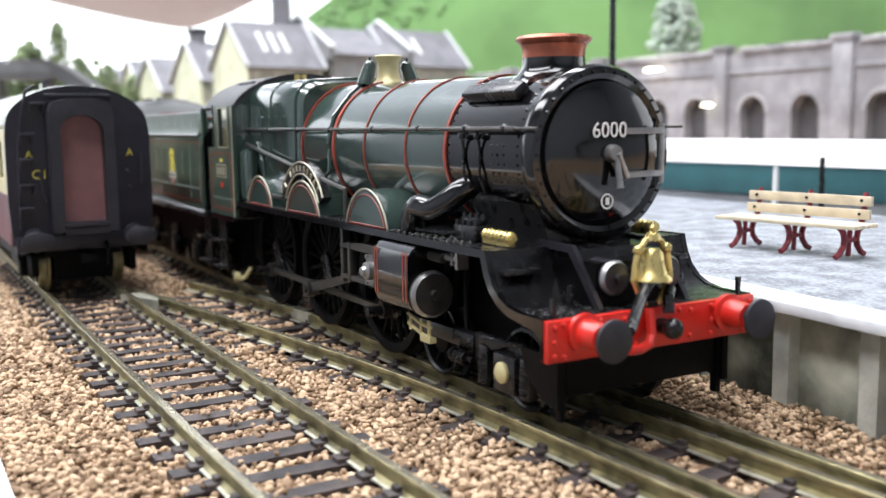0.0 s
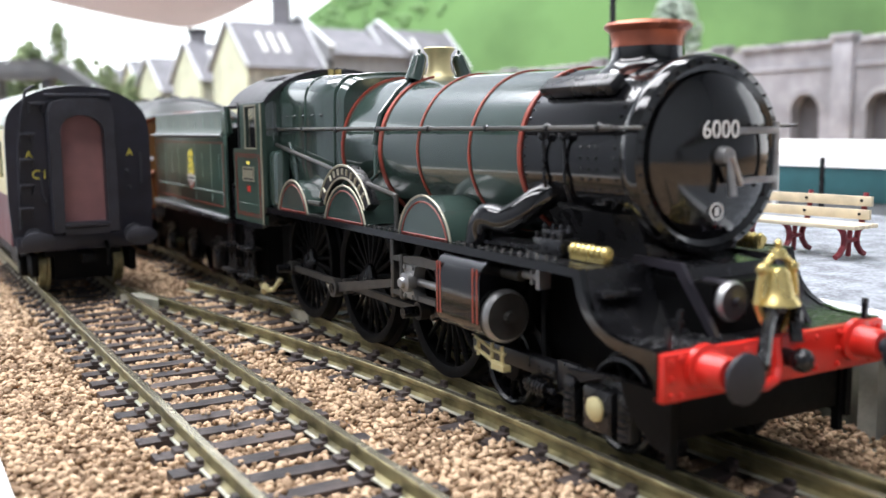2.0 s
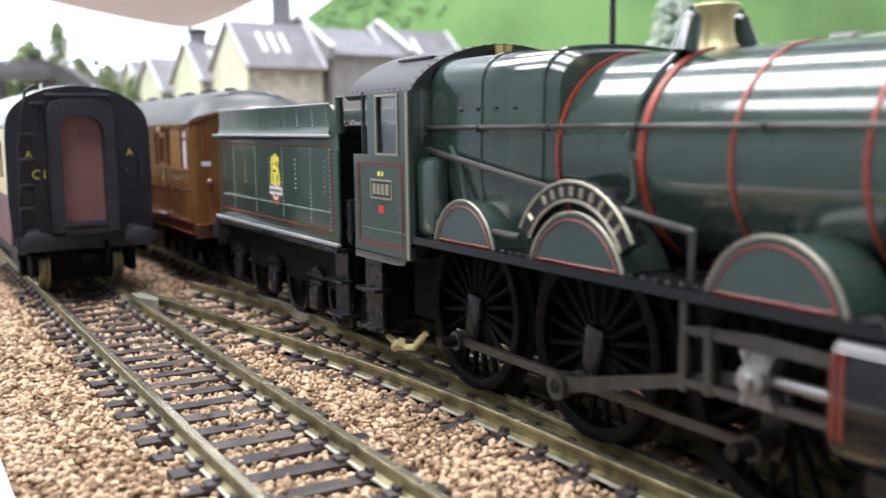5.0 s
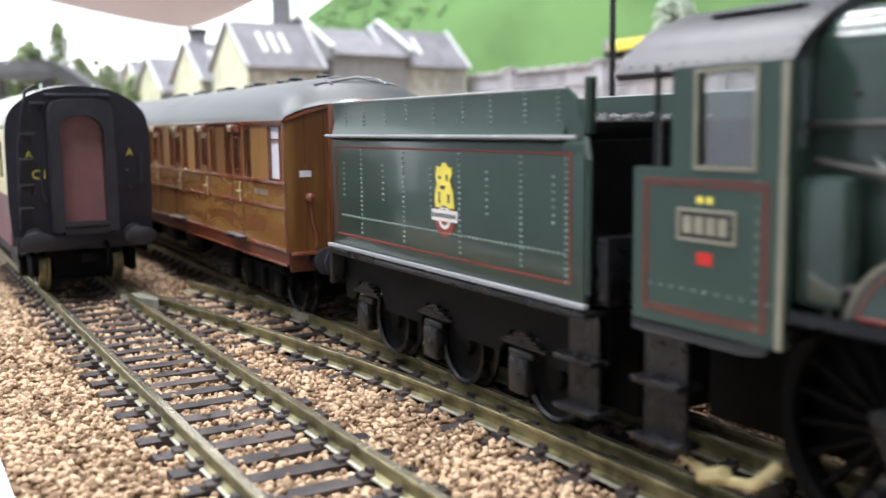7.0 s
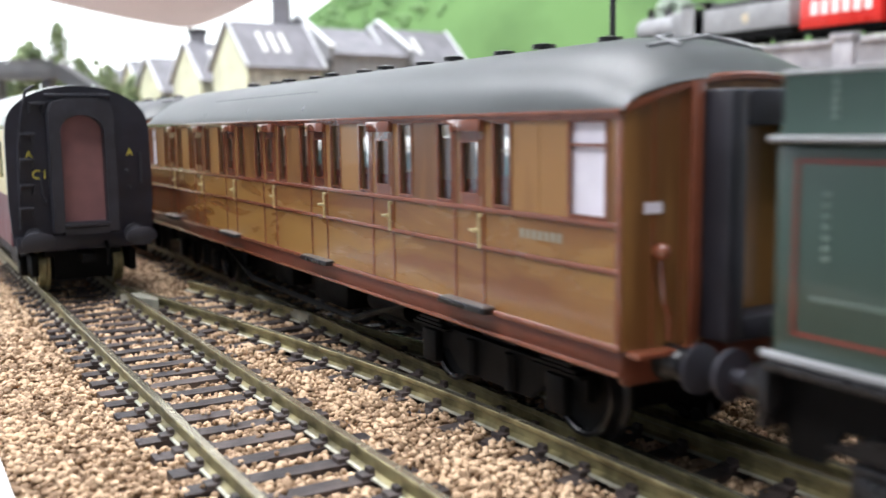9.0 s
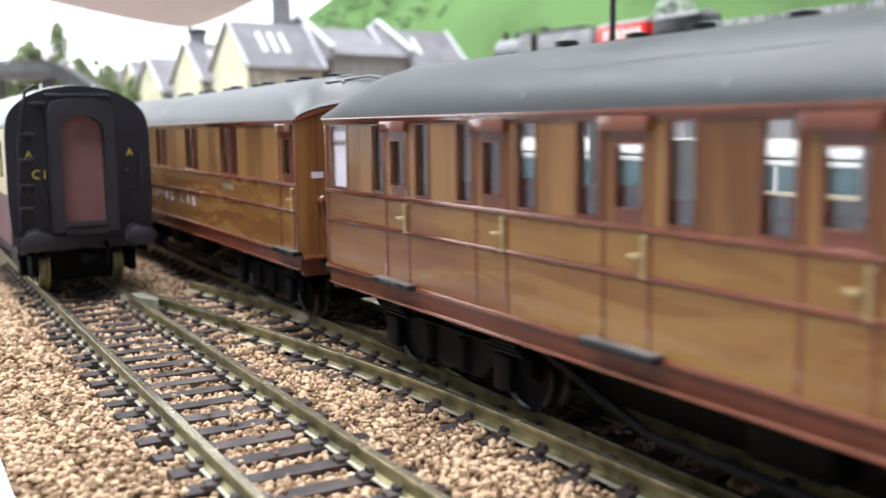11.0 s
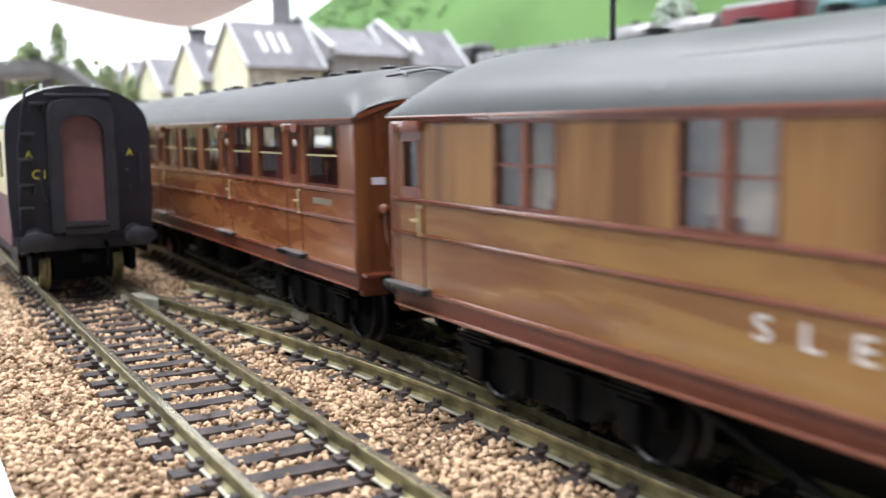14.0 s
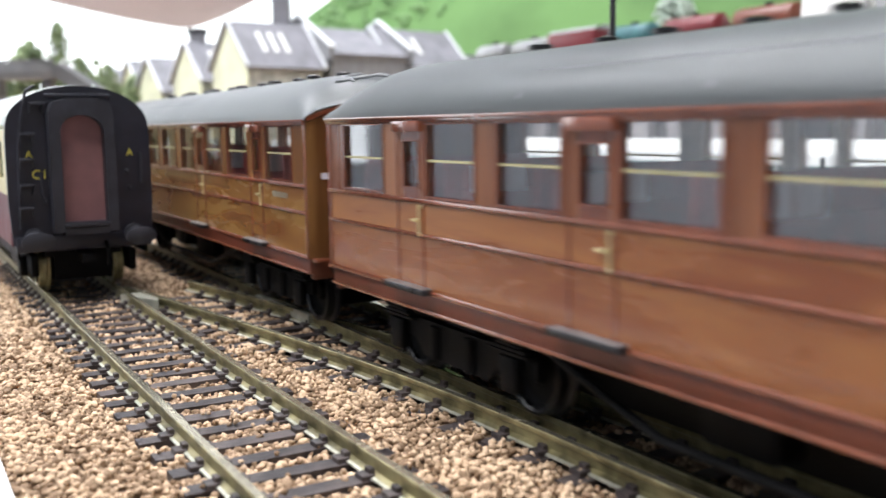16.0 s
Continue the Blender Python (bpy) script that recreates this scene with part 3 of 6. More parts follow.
    sweep(bm, [Vector(p) for p in ((-1.0, -0.9, 19.6), (-2.6, -1.6, 18.9), (-4.6, -2.8, 17.6), (-6.5, -4.2, 16.5), (-8.2, -5.6, 15.6), (-9.6, -6.6, 14.8))], 0.72, 10)
    part("brake_hose", bm, "satin", o, "black flexible brake hose")
    bl = part("bell", lathe(bmesh.new(), [(0, 23.4), (0.9, 23.4), (1.35, 22.8), (1.55, 21.6), (1.9, 20.4), (2.5, 19.7), (2.6, 19.4), (2.3, 19.4), (1.6, 20.2), (0, 20.4)], Matrix.Translation((-0.9, -0.6, 0)), 28), "brass", o, "polished brass presentation bell")
    bm = bmesh.new()
    for s in (-1, 1):
        sweep(bm, [Vector((-0.9 + s * a, -0.6, b)) for a, b in ((1.0, 16.2), (2.2, 18.0), (3.0, 19.6), (2.7, 21.6), (2.3, 23.2), (1.2, 24.4), (0, 24.9))], 0.42, 8)
        bmesh.ops.create_icosphere(bm, subdivisions=2, radius=0.75, matrix=Matrix.Translation((-0.9 + s * 2.3, -0.6, 23.3)))
    lathe(bm, [(0, 24.3), (1.1, 24.5), (0.8, 25.3), (0.35, 25.6), (0.5, 26.1), (0, 26.6)], Matrix.Translation((-0.9, -0.6, 0)), 16)
    part("bell_yoke", bm, "brass", bl)
    bm = bmesh.new()
    for s in (-1, 1):
        prism(bm, [(1.4, 15.9), (2.6, 15.9), (8.0, 22.4), (15, 22.6), (15, 23.5), (7.2, 23.4)], "x", s * 7.6, s * 6.9)
    # greyer than the casing: light caught on the stays, put in colour
    part("frame_stay", bm, "plate", o)
    part("inside_cylinder_casing", prism(bmesh.new(), [(5.6, 15.9), (6.2, 21.6), (7.2, 22.8), (20, 23.4), (20, 15.9)], "x", -6.9, 6.9), "satin", o)
    for x in (-4.4, 4.4):
        bm = lathe(bmesh.new(), [(0, 1.2), (0.5, 1.2), (0.55, 1.9), (2.0, 2.0), (2.25, 2.4), (2.25, 8), (0, 8)], along(0, 19.5) @ Matrix.Translation((x, 0, 0)), 28)
        cc = part("cylinder_cover", bm, "plate", o, "dark inside cylinder cover with a bright rim")
        part("cover_rim", lathe(bmesh.new(), [(2.0, 1.96), (2.25, 2.3), (2.32, 2.6), (2.26, 2.6), (2.2, 2.36), (2.0, 2.02)], along(0, 19.5) @ Matrix.Translation((x, 0, 0)), 28), "steel", cc)
    bm = bmesh.new()
    for s in (-1, 1):
        rod(bm, (s * 9.4, 5.2, 15.9), (s * 9.4, 5.2, 18.6), 0.5, 0.4)
        rod(bm, (s * 9.4, 5.2, 17.2), (s * 9.4, 5.2, 17.6), 0.8)
        prism(bm, [(6.5, 15.9), (8.4, 19.2), (9.2, 15.9)], "x", s * 8.9, s * 9.4)
    rng = random.Random(5)
    for i in range(70):
        bmesh.ops.create_icosphere(bm, subdivisions=1, radius=rng.uniform(0.1, 0.26), matrix=Matrix.Translation((rng.uniform(-15.8, -8), rng.uniform(1.0, 6), 15.9)))
    part("front_detail", bm, "satin", fp)
    for s in (-1, 1):
        part("lamp_iron", B(s * 15.2, s * 15.7, 0.2, 0.8, 15.8, 18.2), "satin", o)
    part("smokebox_saddle", prism(bmesh.new(), [(-6.8, 22), (-7.5, 25), (-9.5, 29), (9.5, 29), (7.5, 25), (6.8, 22)], "y", 13, 30), "satin", o)
    part("frame", B(-7.0, 7.0, 3, 136, 7.0, 21.5), "matt", o)
    # splashers
    for y, r, w in ((51.4, 8.2, 16.2), (80.0, 9.0, 16.2), (104.6, 7.9, 16.2)):
        zc = 28.9 - r if r < 8.5 else 20.0
        for s in (-1, 1):
            a0 = math.asin((22.9 - zc) / r)
            ring = [(y + r * math.cos(a), zc + r * math.sin(a)) for a in np.linspace(a0, math.pi - a0, 22)]
            sp = part("splasher", prism(bmesh.new(), ring, "x", s * 9.5, s * w), "green", o)
            bm = bmesh.new()
            sweep(bm, [Vector((s * w, p, q)) for p, q in ring], 0.18, 6)
            part("beading", bm, "pale", sp, "brass splasher beading")
            inner = [(y + (r - 0.9) * math.cos(a), zc + (r - 0.9) * math.sin(a)) for a in np.linspace(a0 + 0.05, math.pi - a0 - 0.05, 18)]
            bm = bmesh.new()
            for p, q in zip(inner, inner[1:]):
                rod(bm, (s * (w + 0.02), *p), (s * (w + 0.02), *q), 0.14, seg=5)
            rod(bm, (s * (w + 0.02), inner[0][0], inner[0][1]), (s * (w + 0.02), *inner[-1]), 0.14, seg=5)
            part("lining", bm, "lining", sp)
    # curved nameplate over the middle splasher; its lettering stays plain bars
    for s in (-1, 1):
        def arcpiece(r0, r1, a0, a1, x0, x1, n=20):
            ring = [(80.6 + r1 * math.cos(a), 20.6 + r1 * math.sin(a)) for a in np.linspace(a0, a1, n)]
            ring += [(80.6 + r0 * math.cos(a), 20.6 + r0 * math.sin(a)) for a in np.linspace(a1, a0, n)]
            return prism(bmesh.new(), ring, "x", x0, x1)
        np_ = part("nameplate", arcpiece(9.6, 12.0, 0.5, 2.64, s * 14.2, s * 16.0), "satin", o, "curved brass-edged nameplate")
        bm = bmesh.new()
        for r in (9.7, 11.9):
            sweep(bm, [Vector((s * 16.0, 80.6 + r * math.cos(a), 20.6 + r * math.sin(a))) for a in np.linspace(0.5, 2.64, 22)], 0.22, 6)
        for a in np.linspace(0.72, 2.42, 11):
            if not 0.85 < a < 0.95:
                c, d = math.cos(a), math.sin(a)
                rod(bm, (s * 16.05, 80.6 + 10.25 * c, 20.6 + 10.25 * d), (s * 16.05, 80.6 + 11.35 * c, 20.6 + 11.35 * d), 0.3, seg=6)
        part("plate_beading", bm, "pale", np_)
        # reversing rod and its bracket, and small pipes
        bm = bmesh.new()
        sweep(bm, [(s * 14.6, 117, 35.6), (s * 14.6, 93, 32.2), (s * 14.9, 70, 29.2), (s * 14.9, 62.6, 28.2), (s * 14.9, 62.6, 23)], 0.42, 8)
        sweep(bm, [(s * 15.4, 116, 25.2), (s * 15.4, 92, 25.0)], 0.5, 8)
        part("reversing_rod", bm, "rod", o)
        bm = bmesh.new()
        sweep(bm, [(s * 13.6, 112, 36), (s * 14, 108, 32), (s * 13.8, 107, 26), (s * 13.6, 107, 23)], 0.4, 6)
        part("injector_pipe", bm, "green", o)
        bm = bmesh.new()
        sweep(bm, [(s * 12.8, 74, 35), (s * 13.4, 73, 31), (s * 14.2, 75, 29), (s * 14.6, 77, 27)], 0.35, 6)
        part("feed_pipe_bend", bm, "green", o)
        part("firebox_cover", B(s * 13.2, s * 16.4, 112.6, 118, 22.9, 34.5, 1.2), "green", o)
    # cab
    for s in (-1, 1):
        x0, x1 = s * 16.6, s * 17.5
        bm = bmesh.new()
        ys, zs = (117.6, 121.0, 128.2, 131.5, 136.8), (19.2, 34.65, 43.7, 44.2)
        solid = [(i, k) for i in range(4) for k in range(3) if (i, k) not in ((1, 1), (3, 1), (3, 2))]
        for i, k in solid:
            bm.faces.new([bm.verts.new((x0, y, z)) for y, z in ((ys[i], zs[k]), (ys[i + 1], zs[k]), (ys[i + 1], zs[k + 1]), (ys[i], zs[k + 1]))])
        bmesh.ops.remove_doubles(bm, verts=bm.verts, dist=1e-3)
        r = bmesh.ops.extrude_face_region(bm, geom=list(bm.faces))
        bmesh.ops.translate(bm, vec=(x1 - x0, 0, 0), verts=[v for v in r["geom"] if isinstance(v, bmesh.types.BMVert)])
        cs_ = part("cab_side", bm, "green_t", o)
        bm = bmesh.new()
        outline_frame(bm, 120.8, 128.4, 34.6, 43.9, s * 17.55, 0.35, 0.12)
        box(bm, s * 17.5, s * 17.75, 117.5, 118.1, 19.2, 44.0)
        part("window_beading", bm, "pale", cs_, "polished brass window frame")
        bm = bmesh.new()
        outline_frame(bm, 119.4, 135.2, 20.4, 33.6, s * 17.52, 0.2, 0.05)
        outline_frame(bm, 119.9, 134.7, 20.9, 33.1, s * 17.52, 0.14, 0.05)
        part("lining", bm, "lining", cs_)
        bm = outline_frame(bmesh.new(), 123.0, 130.4, 27.8, 30.9, s * 17.6, 0.3, 0.1)
        part("cab_plate", bm, "pale", cs_)
        part("plate_ground", B(s * 17.5, s * 17.56, 123.2, 130.2, 28.0, 30.7), "satin", cs_)
        for i in range(4):
            part("number_bar", B(s * 17.5, s * 17.68, 124.0 + 1.5 * i, 125.1 + 1.5 * i, 28.5, 30.2), "pale", cs_)
        bm = bmesh.new()
        box(bm, s * 17.48, s * 17.56, 125.9, 127.8, 25.6, 26.8)
        part("route_disc", bm, "red", cs_)
        dots = [(s * 17.52, 119.2 + 1.5 * i, 23.0) for i in range(11)] + [(s * 17.52, 120.6, 20.6 + 1.2 * i) for i in range(12)]
        part("rivets", rivets(bmesh.new(), dots, 0.16), "rivet", cs_)
        bm = bmesh.new()
        for i in range(2):
            box(bm, s * 17.48, s * 17.56, 126.0 + i * 1.2, 126.7 + i * 1.2, 31.4, 32.1)
        part("class_mark", bm, "yellow", cs_)
        gl = part("cab_glass", B(s * 17.0, s * 17.1, 121.0, 128.2, 34.8, 43.7), "glass", cs_)
        gl.visible_shadow = False
        # steps
        bm = bmesh.new()
        box(bm, s * 15.4, s * 15.9, 130.5, 136.6, 5.5, 19.2)
        for z in (6.0, 12.2):
            box(bm, s * 14.0, s * 17.6, 130.2, 137.0, z, z + 0.7, 0.15)
        part("cab_steps", bm, "satin", o)
        rivet_row = [(s * 15.9, 131.2 + 0.9 * i, 16.5) for i in range(6)] + [(s * 15.9, 131.2, 8 + 1.4 * i) for i in range(6)]
        part("rivets", rivets(bmesh.new(), rivet_row, 0.2), "satin", o)
        bm = sweep(bmesh.new(), [(s * 16.9, 136.9, 20), (s * 16.9, 137.1, 34.5)], 0.3, 6)
        sweep(bm, [(s * 16.8, 134.2, 34.5), (s * 16.8, 134.2, 44.5)], 0.35, 6)
        part("grab_rail", bm, "satin", o)
        bm = bmesh.new()
        sweep(bm, [(s * 13.6, 133, 4.5), (s * 14.2, 128, 3.6), (s * 14.2, 123, 4.6), (s * 13.2, 121, 7)], 0.55, 6)
        sweep(bm, [(s * 14.0, 130, 3.2), (s * 15.0, 126, 5.0)], 0.8, 6)
        part("injector", bm, "brasspaint", o)
    arch = [(16.9 * math.sin(a), 44.0 + 7.3 * (math.cos(a) - math.cos(1.25)) / (1 - math.cos(1.25))) for a in np.linspace(-1.25, 1.25, 25)]
    arch = [(x * 17.1 / 16.04, z) for x, z in arch]
    rf = part("cab_roof", prism(bmesh.new(), arch + [(x * 0.97, z - 0.7) for x, z in arch[::-1]], "y", 117.8, 140.5), "plate", o)
    pts = [(x * 0.995, 118.6 + 0, z + 0.03) for x, z in arch] + [(s * 16.6, 119.5 + 1.9 * i, 44.6) for i in range(11) for s in (-1, 1)]
    bm = rivets(bmesh.new(), pts, 0.22)
    box(bm, -11, -5, 122, 133, 49.3, 49.6, 0, Matrix.Identity(4))
    part("roof_trim", bm, "satin", rf)
    front = [(x, z - 0.6) for x, z in arch[1:-1]]
    bm = prism(bmesh.new(), [(-16.8, 23)] + [(max(-16.8, min(16.8, x)), z) for x, z in front] + [(16.8, 23)], "y", 118.6, 119.4)
    part("cab_front", bm, "green_t", o)
    for s in (-1, 1):
        bm = bmesh.new()
        rod(bm, (s * 14.7, 118.4, 36.6), (s * 14.7, 118.4, 44.6), 0.25)
        box(bm, s * 13.8, s * 16.3, 118.45, 118.58, 37.5, 44.2)
        part("front_window", bm, "glass", o)
    bm = bmesh.new()
    for x in (-2.2, -0.6):
        rod(bm, (x, 116.6, 48), (x, 116.6, 51), 0.55, 0.65)
    part("whistle", bm, "brass", o, "pair of small brass whistles")
    part("backhead", B(-12, 12, 120, 126, 19, 40), "matt", o)
    # cylinders, slide bars
    for s in (-1, 1):
        outline = [(-4.4, 21.6), (1.6, 21.7), (2.8, 21.5), (3.6, 21.0), (4.1, 20.2), (4.35, 19.2), (4.35, 14.0), (4.1, 12.9), (3.5, 12.0), (2.4, 11.4), (0, 11.2), (-4.4, 11.4)]
        cy = part("cylinder", prism(bmesh.new(), [(s * (14.6 + x), z) for x, z in outline], "y", 31.6, 43), "black", o, "lined black outside cylinder")
        bm = bmesh.new()
        for y in (32.0, 33.0, 41.6, 42.4):
            box(bm, s * 18.85, s * 19.0, y, y + 0.28, 13.4, 20.6)
        part("lining", bm, "orange", cy)
        bm = lathe(bmesh.new(), [(0, 29.4), (0.7, 29.4), (0.8, 30.2), (3.1, 30.3), (3.5, 30.7), (3.5, 31.9), (0, 31.9)], along(0, 14.3) @ Matrix.Translation((s * 15.3, 0, 0)), 32)
        rod(bm, (s * 14.9, 27.8, 20), (s * 14.9, 32, 20), 0.8)
        ce = part("cylinder_end", bm, "rod", cy, "dull steel cylinder end cover")
        part("cover_rim", lathe(bmesh.new(), [(3.1, 30.25), (3.5, 30.6), (3.58, 31.0), (3.5, 31.0), (3.4, 30.66), (3.1, 30.34)], along(0, 14.3) @ Matrix.Translation((s * 15.3, 0, 0)), 32), "steel", ce)
        bm = bmesh.new()
        rod(bm, (s * 14.4, 24, 20.2), (s * 14.4, 31, 20.2), 0.55)
        box(bm, s * 13.5, s * 15.3, 23.4, 24.1, 18.8, 21.4)
        box(bm, s * 13.8, s * 15.0, 25.3, 25.8, 19.2, 21.0)
        part("valve_rod", bm, "steel", o)
        bm = bmesh.new()
        for z in (18.2, 12.8):
            taper = [(43, z), (61, z), (63, z + 0.1), (63, z + 0.6), (61, z + 0.8), (53, z + (1.5 if z > 15 else 0.8)), (43, z + (1.2 if z > 15 else 0.8))]
            part("slide_bar", prism(bmesh.new(), taper, "x", s * 14.8, s * 16.0), "rod", o, "dull steel tapered slide bar")
        box(bm, s * 14.6, s * 16.2, 58.5, 59.6, 12.4, 19.4, 0.2)
        box(bm, s * 14.2, s * 15.8, 62.3, 63.4, 12.0, 21.6, 0.2)
        part("slide_bar_bracket", bm, "rod", o)
        bm = bmesh.new()
        for y, z in ((37.2, 10.4), (37.2, 8.9)):
            sweep(bm, [(s * 15.7, y + 0.6, z), (s * 15.7, 33.6, z - 1.0), (s * 15.7, 30.6, z - 1.1)], 0.28, 6)
        for y in (37.0, 33.6, 31.2):
            rod(bm, (s * 15.7, y, 8.0), (s * 15.7, y, 10.3), 0.28, seg=6)
        box(bm, s * 15.0, s * 16.2, 30.2, 33.2, 7.0, 7.8)
        part("drain_cocks", bm, "brasspaint", o, "pale brass drain cock frame")
        # bogie frame
        bm = bmesh.new()
        box(bm, s * 11.2, s * 12.2, 6.5, 24, 5.2, 9.6, 0.3)
        for y in (8.4, 18.6):
            box(bm, s * 12.0, s * 13.6, y, y + 2.2, 3.0, 8.6, 0.3)
            for i in range(5):
                rod(bm, (s * 13.2, y + 1.1, 3.3 + i * 0.9), (s * 13.2, y + 1.1, 3.8 + i * 0.9), 0.95, seg=10)
        box(bm, s * 12.0, s * 14.0, 11.2, 16.4, 3.2, 8.4, 0.3)
        for i in range(5):
            rod(bm, (s * 12.6, 9.0 + i * 1.0, 10.0), (s * 13.2, 20 - i * 0.6, 9.2 - 0.2 * i), 0.3, seg=6)
        box(bm, s * 10.5, s * 12.5, 24, 44, 6.6, 9.0, 0.4)
        for i in range(6):
            rod(bm, (s * 13.2, 24.4 + 0.7 * i, 5.6), (s * 13.2, 24.8 + 0.7 * i, 5.6), 1.1, seg=10)
        rod(bm, (s * 13.2, 23, 5.6), (s * 13.2, 29.6, 5.6), 0.4)
        part("bogie_frame", bm, "satin", o)
        bm = lathe(bmesh.new(), [(0, 0.9), (1.0, 0.8), (1.5, 0.4), (1.5, 0), (0, 0)], Matrix.Translation((s * 14.0, 13.8, 6.0)) @ Matrix.Rotation(radians(90 * s), 4, "Y"), 14)
        part("axlebox_cover", bm, "brasspaint", o, "pale yellow axlebox cover")
        bm = bmesh.new()
        sweep(bm, [(s * 9.5, 30, 22), (s * 10.5, 29, 15), (s * 11, 28, 8)], 0.5, 6)
        prism(bm, [(1.0, 10.6), (9, 10.6), (8, 7.5), (4, 4.5), (1.0, 4.0)], "x", s * 13.4, s * 14.4)
        box(bm, s * 12.8, s * 13.6, 1.5, 2.6, 2.2, 10)
        part("guard_iron", bm, "matt", o)
    part("front_skirt", B(-12.6, 12.6, 1.6, 2.6, 5.2, 10.7, 0.3), "matt", o)
    return o


loco = locomotive()
DR = 12.1
drivers = [wheelset(loco, y, DR, 8.6, 20, "driving_wheelset", 4.7, "matt") for y in (55.5, 83.9, 111.8)]
bogies = [wheelset(loco, y, 5.8, 8.6, 10, "bogie_wheelset") for y in (13.8, 37.5)]


def side_rods():
    made = []
    for s in (-1, 1):
        bm = bmesh.new()
        for a, b in ((55.5, 83.9), (83.9, 111.8)):
            prism(bm, [(a - 83.9, -0.55), (b - 83.9, -0.55), (b - 83.9, 0.55), (a - 83.9, 0.55)], "x", s * 11.6, s * 12.4)
        for y in (55.5, 83.9, 111.8):
            rod(bm, (s * 11.4, y - 83.9, 0), (s * 13.0, y - 83.9, 0), 1.45, seg=16)
        cr = part("coupling_rod", bm, "rod", loco, "dull steel coupling rod")
        bm = prism(bmesh.new(), [(0, -0.9), (-33, -0.55), (-33, 0.55), (0, 0.9)], "x", s * 14.0, s * 14.8)
        rod(bm, (s * 13.8, 0, 0), (s * 15.4, 0, 0), 1.7, seg=16)
        rod(bm, (s * 13.8, -33, 0), (s * 15.4, -33, 0), 1.1, seg=16)
        cn = part("connecting_rod", bm, "rod", loco, "dull steel connecting rod")
        bm = prism(bmesh.new(), [(-2.0, -2.5), (2.0, -2.5), (1.4, -1.0), (1.7, 0), (1.4, 1.0), (2.0, 2.5), (-2.0, 2.5), (-1.3, 1.0), (-1.3, -1.0)], "x", s * 14.5, s * 16.5)
        for z in (-2.2, 2.2):
            rod(bm, (s * 16.4, -1.2, z), (s * 16.8, -1.2, z), 0.35, seg=8)
            rod(bm, (s * 16.4, 1.2, z), (s * 16.8, 1.2, z), 0.35, seg=8)
        lathe(bm, [(0, 2.2), (0.7, 2.2), (0.9, 1.6), (1.5, 1.4), (1.6, 0), (0, 0)], Matrix.Translation((s * 16.0, 0, 0)) @ Matrix.Rotation(radians(90 * s), 4, "Y"), 16)
        rod(bm, (s * 15.4, 0, 0), (s * 15.4, -14, 0), 0.6)
        rod(bm, (s * 16.4, 0, 0), (s * 17.0, 0, 0), 1.0, seg=12)
        ch = part("crosshead", bm, "steel", loco, "bright crosshead and piston rod")
        made.append((cr, cn, ch))
    return made


rods = side_rods()


